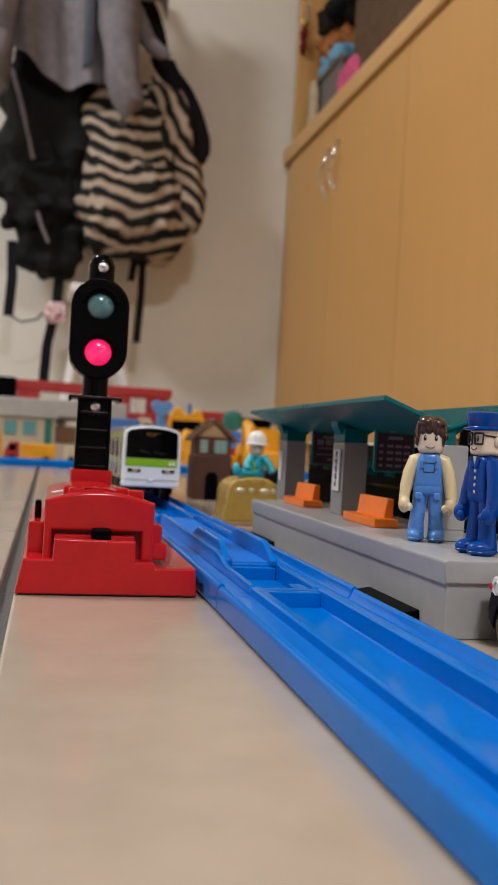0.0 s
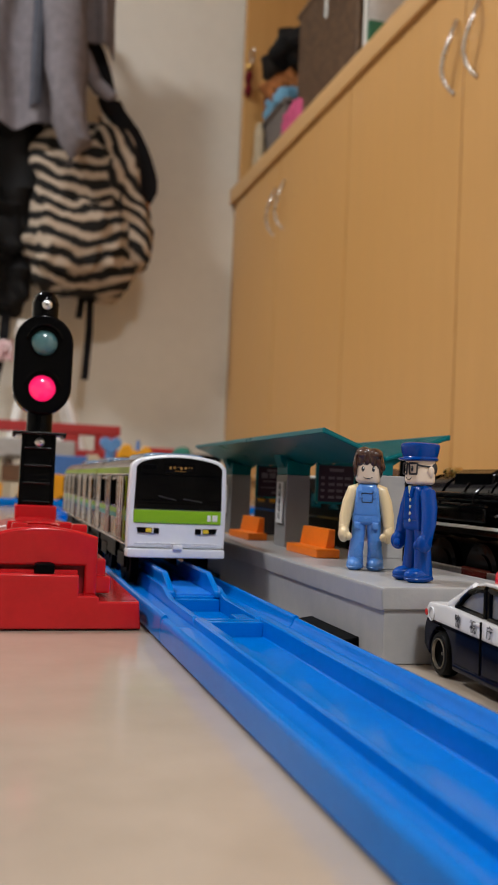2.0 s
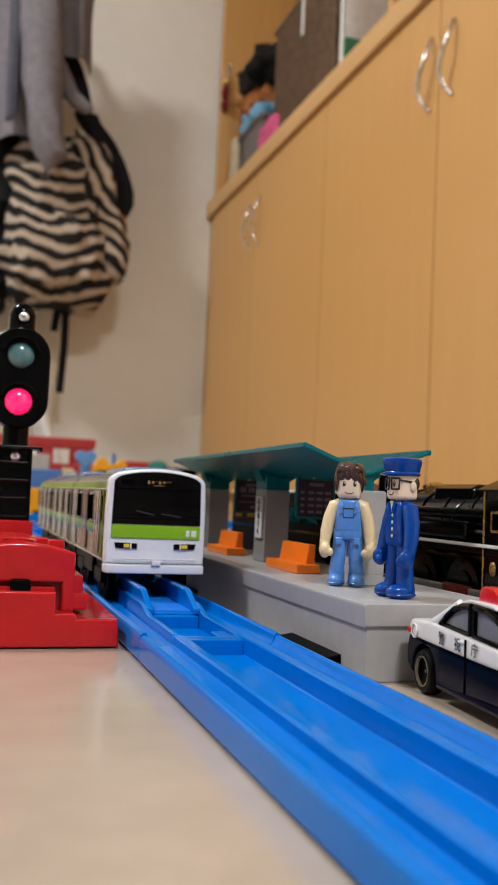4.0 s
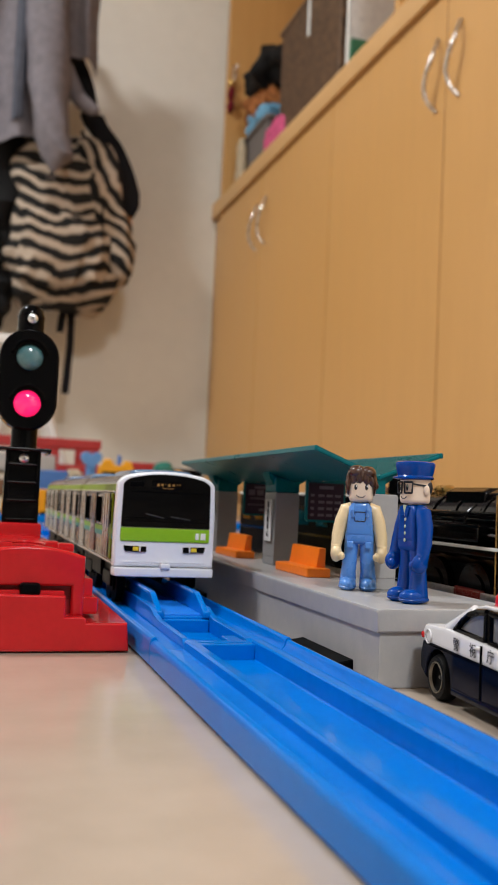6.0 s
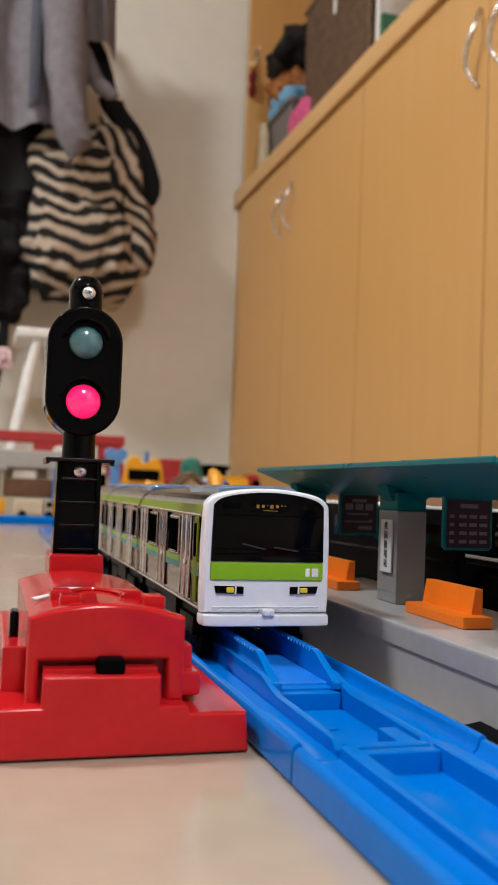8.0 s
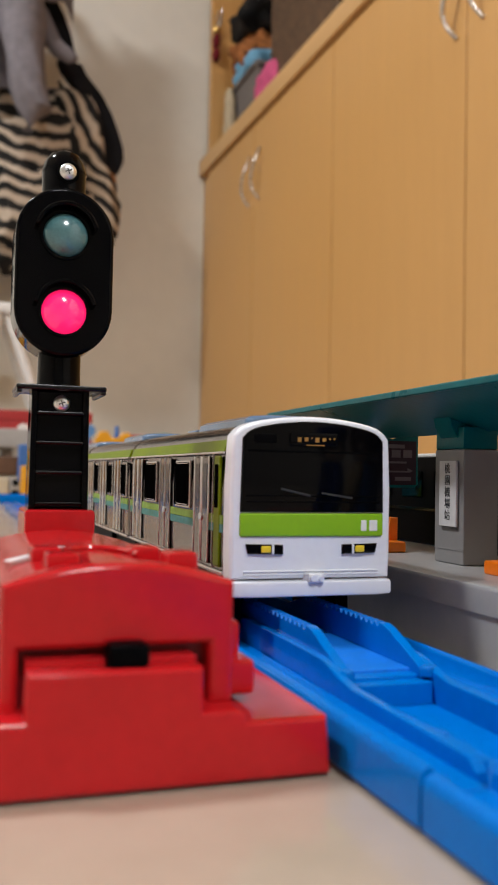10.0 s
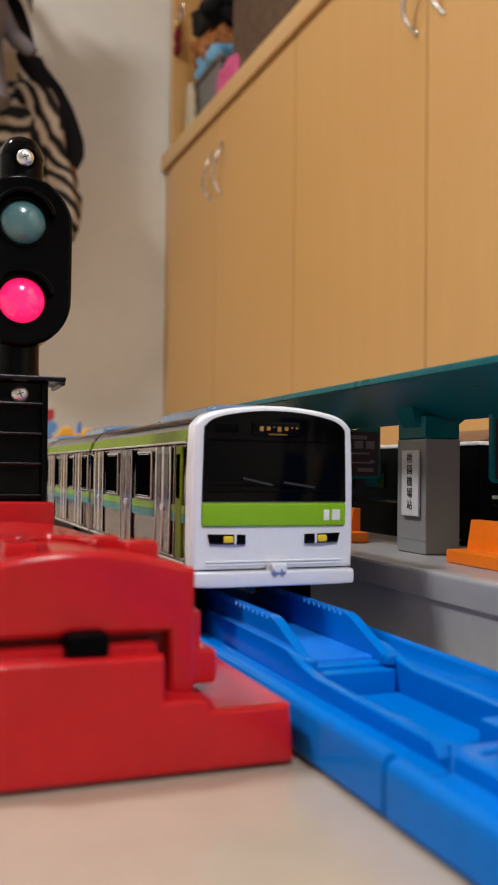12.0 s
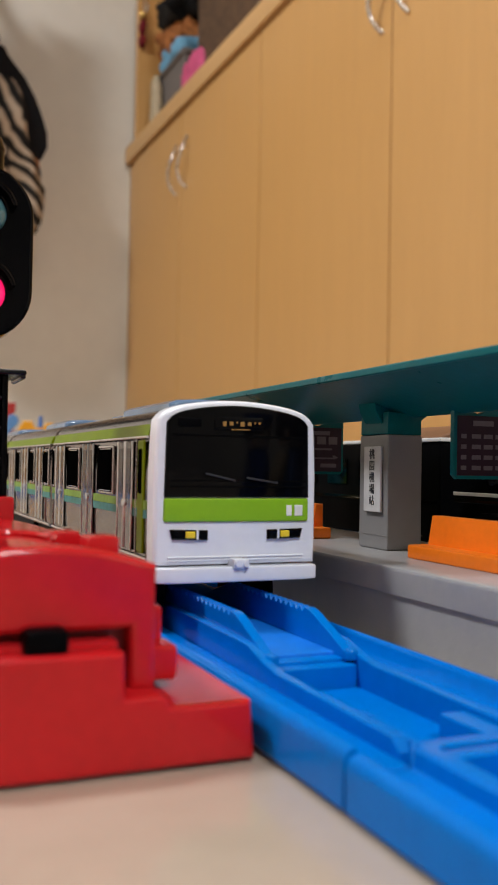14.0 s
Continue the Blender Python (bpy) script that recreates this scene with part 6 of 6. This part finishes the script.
def digger(m, scale=1.0):
    t = thing("toy_digger", "orange-yellow toy digger with a raised arm", "toy vehicle", m)
    for y in (-0.022, 0.022):
        bm = B()
        prism(bm, [(-0.040, 0.004), (-0.046, 0.012), (-0.040, 0.022), (0.040, 0.022), (0.046, 0.012), (0.040, 0.004), (0.034, 0.0), (-0.034, 0.0)], y - 0.008, y + 0.008, "y", 0.001)
        bm.transform(Matrix.Scale(scale, 4))
        part("crawler_track", bm, RUBBER, t)
    bm = B()
    box(bm, -0.040, 0.034, -0.026, 0.026, 0.022, 0.048, 0.004)
    bm.transform(Matrix.Scale(scale, 4))
    part("deck", bm, TOY_YELLOW, t)
    bm = B()
    prism(bm, [(-0.004, 0.048), (-0.004, 0.082), (0.024, 0.082), (0.036, 0.060), (0.036, 0.048)], -0.024, 0.004, "y", 0.003)
    bm.transform(Matrix.Scale(scale, 4))
    cab = part("cab", bm, TOY_YELLOW, t)
    bm = B()
    box(bm, 0.002, 0.026, -0.0255, 0.0055, 0.060, 0.077, 0.001)
    bm.transform(Matrix.Scale(scale, 4))
    part("window", bm, WINDOW_DARK, cab)
    bm = B()
    tube(bm, [(0.030, 0.014, 0.045), (0.055, 0.014, 0.085), (0.085, 0.014, 0.092), (0.108, 0.014, 0.055)], [0.008, 0.009, 0.008, 0.006], 8)
    bm.transform(Matrix.Scale(scale, 4))
    part("arm", bm, TOY_YELLOW, t)
    bm = B()
    prism(bm, [(0.098, 0.058), (0.120, 0.050), (0.118, 0.030), (0.100, 0.026), (0.092, 0.040)], 0.0, 0.028, "y", 0.002)
    bm.transform(Matrix.Scale(scale, 4))
    part("bucket", bm, TOY_YELLOW, t)
    return t




def bulldozer():
    t = thing("toy_bulldozer", "orange toy bulldozer with a black grille on its rear", "toy vehicle", pose(0.296, 1.60, 0.0, 0, 0, -8))
    for x in (-0.034, 0.034):
        bm = B()
        prism(bm, [(-0.004, 0.006), (-0.008, 0.016), (-0.002, 0.030), (0.070, 0.030), (0.078, 0.016), (0.070, 0.004), (0.002, 0.0)], x - 0.009, x + 0.009, "x", 0.002)
        part("crawler_track", bm, RUBBER, t)
    bm = B()
    prism(bm, [(-0.040, 0.012), (-0.042, 0.052), (-0.034, 0.062), (-0.030, 0.090), (-0.022, 0.104), (-0.010, 0.104), (-0.004, 0.094), (0.006, 0.094), (0.014, 0.102), (0.024, 0.102), (0.030, 0.088), (0.034, 0.062), (0.042, 0.052), (0.040, 0.012)], 0.0, 0.060, "y", 0.003, 0, 3)
    body = part("body", bm, TOY_YELLOW, t)
    bm = B()
    box(bm, -0.026, 0.026, -0.003, 0.002, 0.064, 0.082, 0.002)
    part("grille", bm, BLACK_MATT, body)
    bm = B()
    rod(bm, (0.004, 0.004, 0.094), (0.004, 0.004, 0.112), 0.004, 0.003, 12)
    part("exhaust", bm, TOY_BLUE, t)
    bm = B()
    prism(bm, [(-0.026, 0.008), (-0.020, 0.010), (-0.014, 0.028), (-0.018, 0.050), (-0.022, 0.050), (-0.024, 0.028)], -0.046, 0.046, "x", 0.002)
    part("blade", bm, TOY_YELLOW, t)


bulldozer()
bm = B()
box(bm, -0.075, 0.065, 0.0, 0.12, 0.0, 0.118, 0.005)
box(bm, -0.080, 0.070, -0.005, 0.125, 0.108, 0.122, 0.003)
solo("storage_box", bm, BLACK_MATT, "low black lidded box on the floor by the wall", "box", pose(0.635, 2.50, 0))
digger(pose(0.308, 1.12, 0.0, 0, 0, 84), 0.80)
digger(pose(0.268, 1.20, 0.0, 0, 0, 200), 0.62)
toy_truck("toy_truck", "blue toy lorry with a cream cab", pose(0.19, 1.56, 0, 0, 0, 0), 0.09, TOY_BLUE, TOY_CREAM, 0.078)
toy_truck("toy_truck", "red and white toy fire engine", pose(0.385, 1.66, 0, 0, 0, 0), 0.10, TOY_RED, HELMET, 0.070)
toy_truck("toy_truck", "dark red toy lorry with a blue cab", pose(0.33, 1.28, 0, 0, 0, 15), 0.09, TOY_RED, TOY_BLUE, 0.040)
toy_truck("toy_truck", "blue toy van on the floor", pose(0.36, 1.45, 0, 0, 0, -20), 0.09, TOY_BLUE, TOY_BLUE, 0.066)
bm = B()
box(bm, -0.04, 0.05, -0.02, 0.03, 0, 0.112, 0.004)
solo("toy_box", bm, TOY_RED, "dark red toy box", "toy box", pose(0.41, 1.92, 0))
bm = B()
soft_block(bm, (0, 0, 0.056), (0.022, 0.022, 0.056), 0.6, 0.006, 20, 14)
solo("toy_tree", bm, TOY_GREEN, "dark green plastic toy bush", "toy", pose(0.425, 1.80, 0))
toy_truck("toy_truck", "yellow toy truck before the wall", pose(0.50, 1.75, 0, 0, 0, 10), 0.11, TOY_YELLOW, TOY_RED, 0.080)


def crane_truss():
    t = thing("toy_truss", "long red toy bridge with a pale round mark by the wall", "toy bridge", pose(0.10, 2.12, 0))
    for y in (0.0, 0.07):
        for z, h in ((0.098, 0.008), (0.154, 0.011)):
            bm = B()
            box(bm, -0.30, 0.25, y, y + 0.012, z - h, z + h, 0.002)
            part("chord", bm, TOY_RED, t)
        for x, w in ((-0.28, 0.09), (-0.10, 0.05), (0.055, 0.10), (0.20, 0.045)):
            bm = B()
            box(bm, x, x + w, y + 0.002, y + 0.010, 0.100, 0.150, 0.002)
            part("panel", bm, TOY_RED, t)
        for x in (-0.28, 0.22):
            bm = B()
            box(bm, x, x + 0.03, y, y + 0.014, 0.0, 0.092, 0.002)
            part("pier", bm, TOY_RED, t)
    for x in (0.105, -0.235):
        bm = B()
        rod(bm, (x, -0.003, 0.124), (x, 0.003, 0.124), 0.013, seg=20)
        part("round_mark", bm, HELMET, t)


crane_truss()


def heart_box():
    bm = B()
    out = [(0.022 * math.sin(a) ** 3, 0.0014 * (13 * math.cos(a) - 5 * math.cos(2 * a) - 2 * math.cos(3 * a) - math.cos(4 * a))) for a in [2 * math.pi * k / 30 for k in range(30)]]
    prism(bm, [(x, z + 0.112) for x, z in out], 0, 0.02, "y", 0.002)
    box(bm, -0.010, 0.010, 0.004, 0.016, 0.0, 0.10, 0.002)
    solo("toy_heart", bm, TOY_SKY, "pale blue heart-shaped plastic toy on a stand", "toy", pose(0.297, 1.90, 0))


TOY_SKY = material("pale_blue_toy_plastic", (0.12, 0.30, 0.62), 0.4)
heart_box()


def stool():
    """White splayed legs under the bags."""
    t = thing("folding_stool", "folding white-legged stool standing against the wall", "stool", pose(0.16, 2.30, 0))
    for x0, x1, y in ((-0.065, 0.0, 0.0), (0.165, 0.02, 0.0), (-0.065, 0.0, 0.14), (0.165, 0.02, 0.14)):
        bm = B()
        rod(bm, (x0, y, 0.0), (x1, y, 0.40), 0.013, 0.012)
        part("leg", bm, HELMET, t)
    bm = B()
    box(bm, -0.05, 0.07, -0.02, 0.16, 0.395, 0.42, 0.006)
    part("seat", bm, HELMET, t)


stool()


floor_tiles(floor)
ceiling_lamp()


# ---- motion of the train ----
def motions():
    stops = [(0.0, 0.318), (0.1, 0.298), (0.2, 0.278), (0.3, 0.258), (0.4, 0.238), (0.5, 0.219), (0.6, 0.199), (0.7, 0.177), (0.8, 0.154), (0.9, 0.133), (1.0, 0.113), (1.1, 0.094), (1.2, 0.083), (1.3, 0.0810), (1.5, 0.0810), (14.0, 0.0810)]
    # the cars sway towards one side of the grooves until they stop
    def sway(t):
        return -0.0024 if t < 0.55 else -0.0024 * max(0.0, (0.95 - t) / 0.4)

    for car, back in ((LEAD, 0.0), (MID, 0.1115), (TAIL, 0.2115)):
        walk(car, [(t, tf(0.0198 + sway(t), v + back)) for t, v in stops])


motions()
